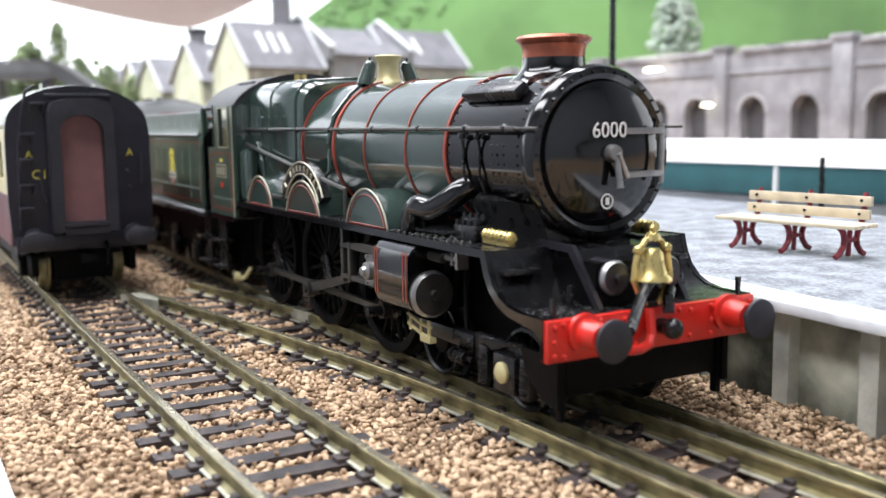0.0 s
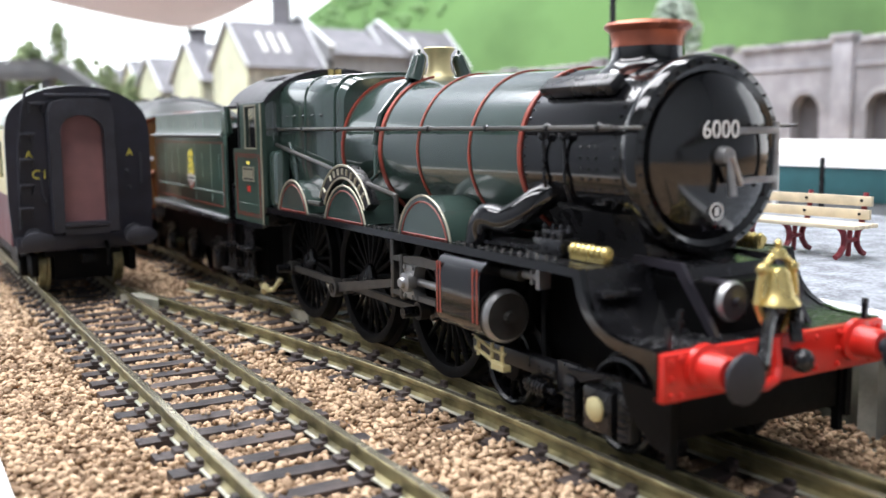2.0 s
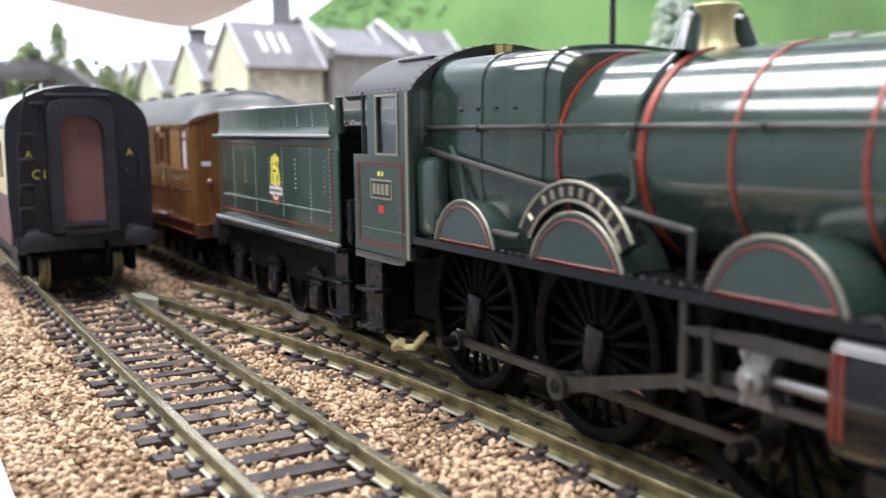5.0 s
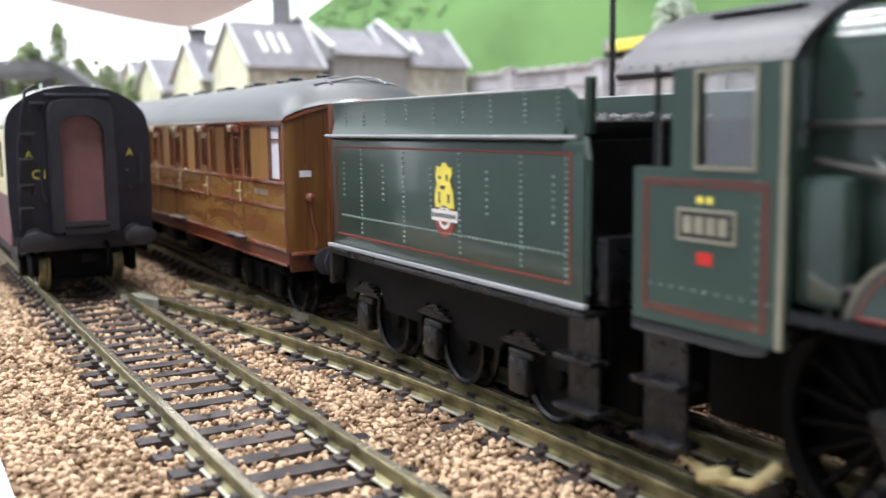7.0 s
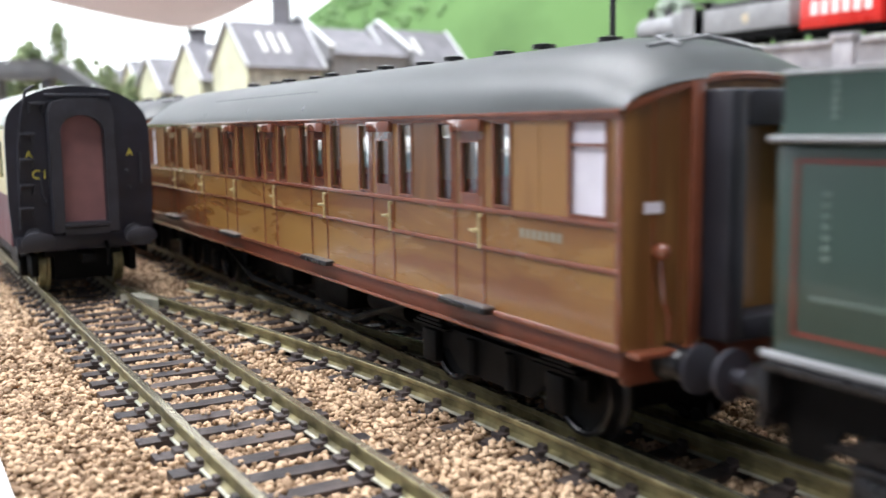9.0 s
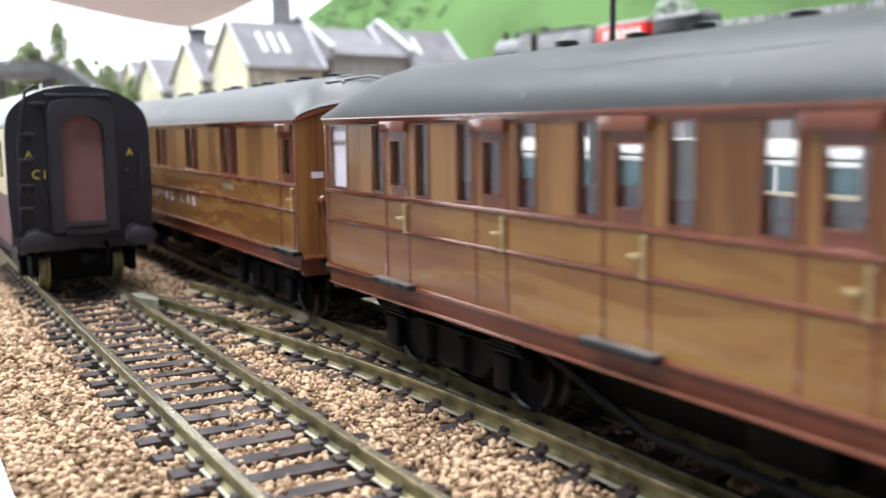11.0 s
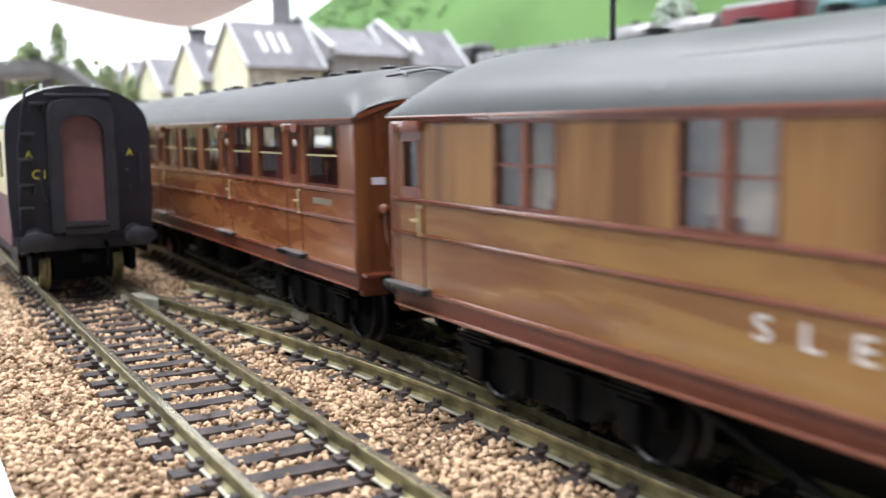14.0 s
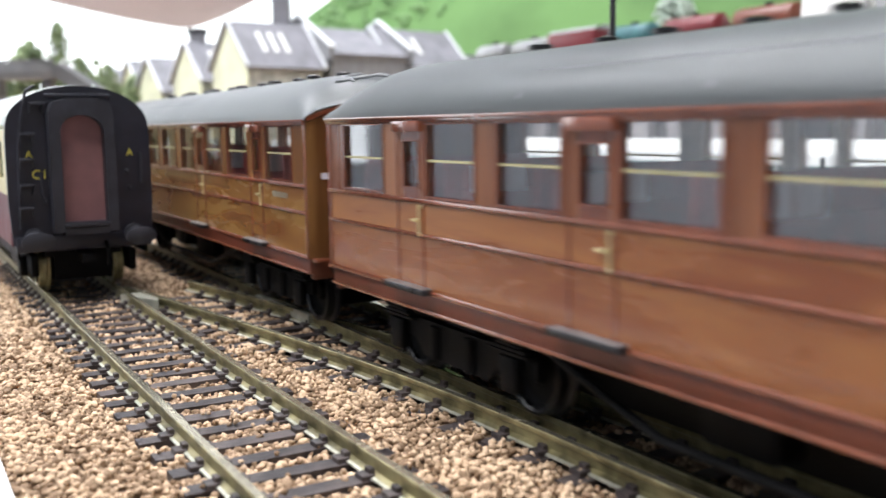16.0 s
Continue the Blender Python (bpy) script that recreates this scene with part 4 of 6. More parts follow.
# ---- tender ----
def tender():
    o = tagged(hold("tender"), "green lined six-wheel tender loaded with coal", "tender")
    y0, y1 = 146.3, 217.3
    part("tank", B(-16.4, 16.4, y0, y1, 18.6, 37.0, 0.35), "green_t", o)
    for s in (-1, 1):
        bm = prism(bmesh.new(), [(16.2, 37.0), (17.2, 37.2), (17.4, 37.7), (16.2, 37.8), (15.7, 39.5), (15.9, 43.0), (15.3, 43.1), (15.0, 39.0), (15.0, 37.0)] if s > 0 else [(-16.2, 37.0), (-17.2, 37.2), (-17.4, 37.7), (-16.2, 37.8), (-15.7, 39.5), (-15.9, 43.0), (-15.3, 43.1), (-15.0, 39.0), (-15.0, 37.0)], "y", 150.5, y1)
        part("coping", bm, "green_t", o)
        bm = prism(bmesh.new(), [(150.5, 37.0), (150.5, 43.0), (149.3, 42.2), (148.0, 40.2), (147.2, 38.0), (146.8, 37)], "x", s * 15.1, s * 15.8)
        part("coping_end", bm, "green_t", o)
        bm = bmesh.new()
        rod(bm, (s * 17.4, 146.5, 37.5), (s * 17.4, y1, 37.5), 0.28)
        rod(bm, (s * 15.7, 150.5, 43.1), (s * 15.8, y1, 43.1), 0.22)
        box(bm, s * 16.4, s * 17.3, y0 - 1, y1 + 0.6, 18.2, 18.8, 0.1)
        part("edge_beading", bm, "grey", o)
        bm = outline_frame(bmesh.new(), 148.6, 215.2, 20.6, 35.8, s * 16.45, 0.26, 0.06)
        part("lining", bm, "lining", o)
        pts = []
        for y in (152, 158.7, 166.5, 173.5, 181.5, 190, 197, 205, 212):
            zs = np.arange(21.6, 35.6, 0.75) if y in (158.7, 173.5, 190, 205) else np.arange(27.5, 33.5, 0.9)
            pts += [(s * 16.42, y, z) for z in zs]
            pts += [(s * 15.75, y, z) for z in np.arange(38.6, 43, 0.7)]
        pts += [(s * 16.42, 150 + 1.0 * i, 24.0) for i in range(64)] + [(s * 16.42, 149.5, 20.8 + 0.75 * i) for i in range(20)]
        part("rivets", rivets(bmesh.new(), pts, 0.25), "rivet", o)
        # heraldic crest as plain shapes
        x = s * 16.47
        cr = part("crest", lathe(bmesh.new(), [(0, 0.06), (2.8, 0.06), (2.8, 0), (0, 0)], Matrix.Translation((x, 177.5, 26.3)) @ Matrix.Rotation(radians(90 * s), 4, "Y"), 24), "orange", o, "yellow beast over a red and white wheel crest")
        bm = bmesh.new()
        prism(bm, [(174.9, 27.6), (180.0, 27.6), (180.1, 29.4), (179.5, 30.8), (179.9, 32.0), (179.5, 33.4), (178.5, 33.2), (177.9, 33.9), (177.0, 33.9), (176.2, 33.2), (175.4, 33.4), (175.2, 32.4), (176.0, 31.4), (175.2, 30.0)], "x", x, x + s * 0.1)
        for q, z0, z1 in ((176.2, 28.6, 29.4), (177.8, 29.6, 30.6), (176.6, 31.6, 32.2)):
            box(bm, x, x + s * 0.13, q, q + 0.5, z0, z1)
        part("crest_beast", bm, "yellow", cr)
        bm = bmesh.new()
        for q, z0, w, h in ((176.0, 28.3, 0.5, 1.3), (178.6, 28.2, 0.4, 1.6), (177.2, 30.2, 1.3, 0.5), (176.4, 31.4, 0.5, 0.9), (178.3, 31.6, 0.7, 0.4)):
            box(bm, x, x + s * 0.16, q, q + w, z0, z0 + h)
        part("crest_shading", bm, "green_t", cr)
        bm = bmesh.new()
        for i in range(8):
            box(bm, x, x + s * 0.18, 174.4 + i * 0.82, 174.9 + i * 0.82, 26.2, 26.8)
        part("crest_words", bm, "endblk", cr)
        bm = box(bmesh.new(), x, x + s * 0.14, 174.0, 181.0, 25.7, 27.3)
        lathe(bm, [(1.2, 0.1), (1.75, 0.1), (1.75, 0.05), (1.2, 0.05)], Matrix.Translation((x, 177.5, 26.3)) @ Matrix.Rotation(radians(90 * s), 4, "Y"), 20)
        part("crest_band", bm, "white", cr)
        # underframe
        bm = prism(bmesh.new(), [(144, 17.8), (144, 12), (147, 9), (156, 9.5), (158, 12.5), (164, 12.5), (167, 9), (178, 9), (180, 12.5), (187, 12.5), (189, 9), (201, 9), (203, 12.5), (211, 12.5), (213, 9), (216.6, 9), (217.2, 12), (217.2, 17.8)], "x", s * 13.6, s * 14.4)
        part("side_frame", bm, "matt", o)
        for y in (160.5, 183.5, 207.0):
            bm = box(bmesh.new(), s * 14.2, s * 16.0, y - 2, y + 2, 4.8, 9.6, 0.4)
            box(bm, s * 14.2, s * 15.4, y - 2.6, y + 2.6, 9.4, 10.4, 0.2)
            for i in range(5):
                box(bm, s * 14.3, s * 15.2, y - 5 + i, y + 5 - i, 10.8 + 0.42 * i, 11.1 + 0.42 * i)
            part("axlebox", bm, "satin", o)
        part("footboard", B(s * 13.0, s * 17.6, y0 - 1.5, y1, 17.2, 18.0, 0.12), "satin", o)
        bm = box(bmesh.new(), s * 15.2, s * 15.6, 144.5, 150, 5.6, 17.5)
        for z in (5.8, 11.8):
            box(bm, s * 13.6, s * 17.2, 144, 151, z, z + 0.6, 0.1)
        part("steps", bm, "satin", o)
        bm = sweep(bmesh.new(), [(s * 16.6, 145.2, 20), (s * 16.8, 144.8, 35), (s * 16.4, 146, 37.5)], 0.34, 6)
        sweep(bm, [(s * 15.2, 147.0, 38), (s * 15.8, 146.0, 44.2)], 0.75, 6)
        part("grab_rail", bm, "green_t", o)
    part("front_plate", B(-16.1, 16.1, 145.7, 146.3, 18.6, 37.2), "matt", o)
    part("tool_box", B(-15.4, -9.0, 143.4, 145.7, 18.6, 26.5, 0.3), "satin", o)
    part("front_tank_top", B(-14, 14, 147.5, 153, 37.0, 39.4, 0.5), "matt", o)
    part("rear_panel", B(-15.4, 15.4, y1 - 0.8, y1, 36.6, 42.0), "green_t", o)
    part("buffer_beam", B(-16.8, 16.8, y1, y1 + 1.2, 11.5, 17.2, 0.15), "satin", o)
    for x in (-11.9, 11.9):
        b = buffer(o, 0, 0, 0, "satin", 2.7, 8.0)
        b.matrix_basis = at(x, y1 + 1.2, 13.9, 0, 0, 180)
    bm = bmesh.new()
    rng = random.Random(3)
    for i in range(420):
        m = Matrix.Translation((rng.uniform(-14.4, 14.4), rng.uniform(152, 213.5), 37.6 + rng.uniform(0, 2.2))) @ Euler((rng.random() * 6, rng.random() * 6, rng.random() * 6)).to_matrix().to_4x4() @ Matrix.Diagonal((rng.uniform(0.6, 1.5), rng.uniform(0.6, 1.3), rng.uniform(0.5, 1.1), 1))
        bmesh.ops.create_icosphere(bm, subdivisions=1, radius=0.9, matrix=m)
    c = part("coal_load", bm, "coal", o, "heap of shiny black coal", smooth=False)
    c["kind"] = "stuff"
    # the narrow lower block is added to keep light out underneath
    part("frame", box(B(-12, 12, 146, 216.8, 12.6, 17.5), -6.6, 6.6, 148, 215, 3.4, 12.6), "matt", o)
    bm = sweep(bmesh.new(), [(-3, y1 + 1, 17), (-3, y1 + 3, 15), (-3, y1 + 4, 9)], 0.6, 8)
    rod(bm, (0, y1, 10), (0, y1 + 9, 9.5), 0.8)
    part("rear_hose", bm, "satin", o)
    for x, yy in ((-8.6, 5.5), (-6.2, 4.0)):
        part("hose_end", lathe(bmesh.new(), [(0, 0), (0.9, 0.2), (1.2, 1.2), (1.1, 3.0), (0, 3.4)], Matrix.Translation((x, y1 + yy, 11.6)) @ Matrix.Rotation(radians(70), 4, "X"), 14), "red", o, "red hose coupling end")
    return o


tend = tender()
tend_wheels = [wheelset(tend, y, 6.2, 8.6, 0) for y in (160.5, 183.5, 207.0)]


# ---- varnished teak carriages ----
def carriage(label, L, windows, doors, white=(), words=None, blinds=False, steps=None, wood=("teak", "teakv")):
    """windows: (front, back) along the side; doors: (front, back) with a drop light."""
    o = tagged(hold("teak_carriage"), label, "carriage", "varnished teak carriages")
    for s in (-1, 1):
        X = s * 18.2
        I = s * 17.3
        side = part("lower_side", B(I, X, 0.2, L - 0.2, 15.2, 28.4), wood[0], o)
        near_w, near_d = windows, doors
        if s > 0 and doors is COMP:
            windows, doors = [(3.5 + 25.7 * k, 27.0 + 25.7 * k) for k in range(8)], []
        gaps = sorted([(a, b, 28.9, 39.5) for a, b in windows] + [(a + 0.9, b - 1.6, 30.0, 37.2) for a, b in doors] + [(a, b, 28.9, 39.5) for a, b in (white if windows is near_w else [])])
        y = 0.2
        for a, b, z0, z1 in gaps:
            if a - y > 0.05:
                n = max(1, round((a - y) / 5.2))
                w = (a - y) / n
                if s > 0:
                    # pale skin added inside to brighten what the windows show
                    part("lining_panel", B(I - 0.4, I, y, a, 15.4, 40.0), "inner", o)
                for i in range(n):
                    part("panel", B(I, X, y + w * i, y + w * (i + 1) - (0.12 if i < n - 1 else 0), 28.4, 40.0), wood[1], o)
            bm = bmesh.new()
            if z0 > 28.5:
                box(bm, I, X, a, b, 28.4, z0)
            box(bm, I, X, a, b, z1, 40.0)
            part("panel", bm, "mould", o)
            y = b
        part("panel", B(I, X, y, L - 0.2, 28.4, 40.0), wood[1], o)
        bm = bmesh.new()
        for z, w, d in ((28.4, 0.36, 0.36), (23.5, 0.32, 0.34), (15.4, 0.36, 0.36), (39.9, 0.5, 0.4)):
            box(bm, X, X + s * d, 0.2, L - 0.2, z - w, z + w, 0.2)
        for a, b in doors:
            for q in (a, b):
                box(bm, X, X + s * 0.16, q - 0.2, q + 0.2, 15.4, 39.8)
            box(bm, X, X + s * 0.9, a - 0.2, b + 0.2, 38.2, 39.8, 0.2)
        for q in (0.55, L - 0.55):
            box(bm, X, X + s * 0.22, q - 0.45, q + 0.45, 15.4, 40.0, 0.16)
        part("beading", bm, "mould", o, "raised red-brown beading")
        for a, b in list(windows) + list(white if windows is near_w else []):
            bm = outline_frame(bmesh.new(), a, b, 28.9, 39.5, X, 0.3, 0.18)
            fr = part("window_frame", bm, "mould", o)
            if (a, b) in white:
                part("frosted_pane", B(I + s * 0.3, I + s * 0.4, a, b, 28.9, 39.5), "blind", fr, "white frosted lavatory pane")
                part("glazing_bar", B(X - s * 0.3, X, a, b, 36.6, 36.9), "mould", fr)
            else:
                if s < 0:
                    p = part("pane", B(I + s * 0.3, I + s * 0.4, a + 0.05, b - 0.05, 28.95, 39.45), "glass", fr)
                    p.visible_shadow = False
                if b - a > 9:
                    bm = bmesh.new()
                    if blinds:
                        box(bm, X - s * 0.6, X + s * 0.05, (a + b) / 2 - 0.6, (a + b) / 2 + 0.6, 28.9, 39.5)
                    box(bm, X - s * 0.55, X - s * 0.25, a, b, 34.0, 34.3)
                    part("glazing_bar", bm, "mould" if blinds else "brasspaint", fr)
        for a, b in doors:
            bm = outline_frame(bmesh.new(), a + 0.9, b - 1.6, 30.0, 37.2, X, 0.35, 0.2)
            fr = part("droplight", bm, "mould", o)
            if s < 0:
                p = part("pane", B(I + s * 0.3, I + s * 0.4, a + 0.95, b - 1.65, 30.05, 37.15), "glass", fr)
                p.visible_shadow = False
            bm = bmesh.new()
            rod(bm, (X + s * 0.5, a + 0.5, 23.8), (X + s * 0.5, a + 0.5, 27.4), 0.16, seg=6)
            rod(bm, (X, a + 0.5, 27.6), (X + s * 0.6, a + 0.5, 27.6), 0.24, seg=6)
            rod(bm, (X, a + 0.5, 23.6), (X + s * 0.6, a + 0.5, 23.6), 0.24, seg=6)
            rod(bm, (X, a + 1.6, 25.6), (X + s * 0.7, a + 1.6, 25.6), 0.28, seg=8)
            rod(bm, (X + s * 0.6, a + 1.6, 25.6), (X + s * 0.6, a + 2.6, 25.6), 0.2, seg=6)
            part("door_handle", bm, "brasspaint", o, "small pale brass door handles")
        # long rows on the side below the body
        part("solebar", B(s * 16.6, s * 17.9, 0.3, L - 0.3, 12.2, 15.2, 0.2), "sole", o)
        part("footboard_edge", B(s * 17.9, s * 18.3, 0.5, L - 0.5, 12.2, 12.8, 0.2), "mould", o)
        for a, b in (steps if steps is not None else doors[::2]):
            st = part("step", B(s * 17.8, s * 20.0, a - 2.5, b + 2.2, 15.2, 16.0, 0.15), "satin", o, "black metal door step")
            part("step_tread", B(s * 18.2, s * 19.8, a - 2.2, b + 1.9, 16.0, 16.12), "steel", st)
        # truss rods
        bm = sweep(bmesh.new(), [(s * 14, 54, 12), (s * 14, 78, 5.2), (s * 14, L - 78, 5.2), (s * 14, L - 54, 12)], 0.6, 8)
        part("truss_rod", bm, "matt", o)
        bm = bmesh.new()
        box(bm, s * 7, s * 12.5, 84, 100, 5.4, 12, 0.5)
        box(bm, s * 8, s * 12.5, 112, 122, 6, 12, 0.5)
        rod(bm, (s * 9, 64, 8.4), (s * 9, 78, 8.4), 2.2)
        part("battery_box", bm, "matt", o)
        # lettering on the waist
        if words:
            lettering("lettering", words, 3.5, at(X + s * 0.06, 103.5, 20.9, 90, 0, 90 * s) @ Matrix.Diagonal((1.3, 1, 1, 1)), "white", o, 2.3)
        y = 39.7 if words else 10.5
        for i in range(7):
            part("number_bar", B(X, X + s * 0.06, y + i * 1.25, y + i * 1.25 + 0.85, 25.6, 26.7), "pale", o)
        windows, doors = near_w, near_d
    # floor, inside, seats
    # plain blocks added under the floor to stop light from the far side
    part("underfloor_block", box(box(box(B(-6, 6, 52, L - 52, 3.6, 14.2, 0.4), -6.4, 6.4, 14, 47, 3.2, 10.6), -6.4, 6.4, L - 47, L - 14, 3.2, 10.6), -15.8, 15.8, 1.2, L - 1.2, 11.6, 14.4), "matt", o)
    part("carriage_floor", B(-17.2, 17.2, 0.6, L - 0.6, 14.4, 15.4), "inner", o)
    for i in range(int(L / 25.7)):
        y = 14 + i * 25.7
        if doors is COMP:
            part("partition", B(-3, 4, y, y + 0.6, 15.4, 37), "inner", o)
        for q in (y + 1.2, y + 21):
            st = part("seat", box(B(-14, 12, q, q + 3.4, 15.4, 21, 0.6), -14, 12, q + (0 if q < y + 5 else 2.2), q + (1.2 if q < y + 5 else 3.4), 21, 30, 0.4), "seat", o)
            # made-up screens and white patches: block the see-through, echo blurred pane colours
            if doors is OPEN_D:
                bq = q if q < y + 5 else q + 2.2
                part("seat_back", B(-14, -3, bq, bq + 1.2, 30, 33.2, 0.4), "seat", st)
                part("added_screen", B(-16.4, 15.5, bq + 1.4, bq + 1.9, 15.4, 34.0), "seat", o, "dark red screen added to break up the view through")
                for hx in (-13.2, -8.2):
                    part("headrest", B(hx, hx + 4.4, bq - 0.15, bq + 1.35, 29.6, 33.3, 0.3), "blind", st, "white patch added on the seat back")
    part("corridor_wall", B(13.0, 13.4, 8, L - 8, 15.4, 29.5), "inner", o)
    if words:
        part("berth_wall", B(-13.5, -13.2, 12, L - 12, 15.4, 39.5), "inner", o)
    # ends with gangway
    for e, yy in ((1, 0.0), (-1, L)):
        bm = prism(bmesh.new(), [(-18.2, 15.2), (-18.2, 40.3), (-16, 42.0), (-10, 43.4), (0, 43.9), (10, 43.4), (16, 42.0), (18.2, 40.3), (18.2, 15.2)], "y", yy, yy + e * 0.9)
        en = part("end_wall", bm, wood[1], o)
        bm = bmesh.new()
        for x in (-14.2, -10.2, 10.2, 14.2):
            box(bm, x - 0.12, x + 0.12, yy - e * 0.1, yy, 15.4, 41.8)
        for x in (-8.6, 8.6):
            box(bm, x - 0.8, x + 0.8, yy - e * 0.8, yy, 15.2, 43.4, 0.2)
        arc = [(x, 40.4 + 3.6 * (1 - (x / 18.2) ** 2)) for x in np.linspace(-18.2, 18.2, 21)]
        for p, q in zip(arc, arc[1:]):
            rod(bm, (p[0], yy, p[1]), (q[0], yy, q[1]), 0.55, seg=6)
        box(bm, -17.8, -8.5, yy - e * 2.2, yy, 14.6, 15.3, 0.15)
        box(bm, 8.5, 17.8, yy - e * 2.2, yy, 14.6, 15.3, 0.15)
        for x in (-13.6, 13.6):
            bmesh.ops.create_uvsphere(bm, u_segments=12, v_segments=8, radius=1.0, matrix=Matrix.Translation((x, yy - e * 0.8, 25.6)))
            sweep(bm, [(x, yy - e * 0.6, 25.4), (x + 0.6, yy - e * 0.6, 20), (x + 1.3, yy - e * 0.6, 18.6), (x + 1.1, yy - e * 0.8, 16)], 0.3, 6)
        part("end_trim", bm, "mould", en)
        part("end_plate", B(-15.4, -13.0, yy - e * 0.12, yy, 29.6, 30.8), "blind", en)
        bm = bmesh.new()
        for x0, x1, z0, z1 in ((-7.6, -5.0, 15.5, 42.5), (5.0, 7.6, 15.5, 42.5), (-5.0, 5.0, 38.6, 42.5), (-5.0, 5.0, 15.5, 18.2)):
            box(bm, x0, x1, yy - e * 4.4, yy, z0, z1, 0.5)
        part("gangway", bm, "rubber", o, "dark grey corridor connection")
        part("gangway_door", B(-5.0, 5.0, yy - e * 0.25, yy - e * 0.05, 18.2, 38.6), wood[1], o)
        for x in (-11.9, 11.9):
            b = buffer(o, 0, 0, 0, "satin", 2.7, 6.5, False)
            b.matrix_basis = at(x, yy + e * 1.0, 13.6, 0, 0, 0 if e > 0 else 180)
        part("headstock", B(-17.4, 17.4, yy + e * 0.2, yy + e * 1.6, 11.2, 15.0, 0.3), "sole", o)
        bm = bmesh.new()
        rod(bm, (0, yy - e * 6, 8.5), (0, yy + e * 14, 9.0), 0.9)
        box(bm, -3, 3, yy - e * 6.2, yy - e * 5.2, 7.6, 9.4)
        part("coupling", bm, "matt", o)
    # roof with bowed ends
    bm = bmesh.new()
    rows = []
    ys = [(-0.5, 0.40), (1.0, 0.52), (3.0, 0.68), (6.0, 0.84), (10.0, 0.95), (15, 1.0)]
    ys = ys + [(L - y, k) for y, k in ys[::-1]]
    for y, k in ys:
        row = [bm.verts.new((x * (18.75 if 0 < k else 18), y, 40.3 + k * 9.1 * (1 - abs(x) ** 2.4) ** 0.62)) for x in np.sin(np.linspace(-math.pi / 2, math.pi / 2, 27))]
        rows.append(row)
    for a, b in zip(rows, rows[1:]):
        for i in range(len(a) - 1):
            bm.faces.new((a[i], a[i + 1], b[i + 1], b[i]))
    bmesh.ops.solidify(bm, geom=list(bm.faces), thickness=0.4)
    rf = part("roof", bm, "roof", o, "pale grey bowed roof")
    for s in (-1, 1):
        part("gutter", B(s * 18.3, s * 18.95, 0, L, 40.0, 40.5, 0.1), "mould", rf)
        bm = bmesh.new()
        box(bm, s * 14.6, s * 15.2, L * 0.42, L * 0.72, 45.35, 45.55)
        for y in (L * 0.42, L * 0.57, L * 0.72):
            rod(bm, (s * 15.1, y, 45.4), (s * 18.3, y, 42.1), 0.14, seg=5)
        part("roof_rainstrip", bm, "grey", rf)
    for i in range(int((L - 50) / 12.8)):
        for x in ((-1.2,) if i % 2 else (0.4,)):
            bm = lathe(bmesh.new(), [(0.7, 48.4), (0.7, 49.7), (1.7, 49.7), (1.7, 50.3), (0, 50.6)], Matrix.Translation((x, 25 + i * 12.8, 0)), 12)
            part("ventilator", bm, "satin", rf, "small dark roof ventilator")
    for yy in (9, L - 9):
        for x in (-6, 6):
            part("roof_pipe", sweep(bmesh.new(), [(x, yy - 4, 47.6), (x, yy, 48.8), (x * 0.3, yy + 2, 49.4)], 0.22, 6), "grey", rf)
        part("roof_pipe", sweep(bmesh.new(), [(-9, yy - 2, 47.6), (0, yy - 2, 49.0), (9, yy - 2, 47.6)], 0.25, 6), "grey", rf)
    # bogies
    o_wheels = []
    for yc in (33.0, L - 33.0):
        bm = bmesh.new()
        for s in (-1, 1):
            prism(bm, [(yc - 21, 6.2), (yc - 21, 9.2), (yc + 21, 9.2), (yc + 21, 6.2), (yc + 12, 6.0), (yc + 9, 3.6), (yc - 9, 3.6), (yc - 12, 6.0)], "x", s * 12.0, s * 13.2)
            for q in (-16, 16):
                box(bm, s * 13.0, s * 14.6, yc + q - 2, yc + q + 2, 3.6, 8.6, 0.4)
                for i in range(3):
                    box(bm, s * 13.2, s * 14.4, yc + q - 5 + i, yc + q + 5 - i, 8.8 + i * 0.6, 9.2 + i * 0.6)
            for q in (-5, 5):
                rod(bm, (s * 13.2, yc + q, 3.8), (s * 13.2, yc + q, 8.8), 1.1, seg=10)
        box(bm, -12, 12, yc - 4, yc + 4, 7, 11)
        part("bogie_frame", bm, "matt", o)
        for q in (-16, 16):
            o_wheels.append(wheelset(o, yc + q, 6.0, 8.6, 0))
    return o, o_wheels


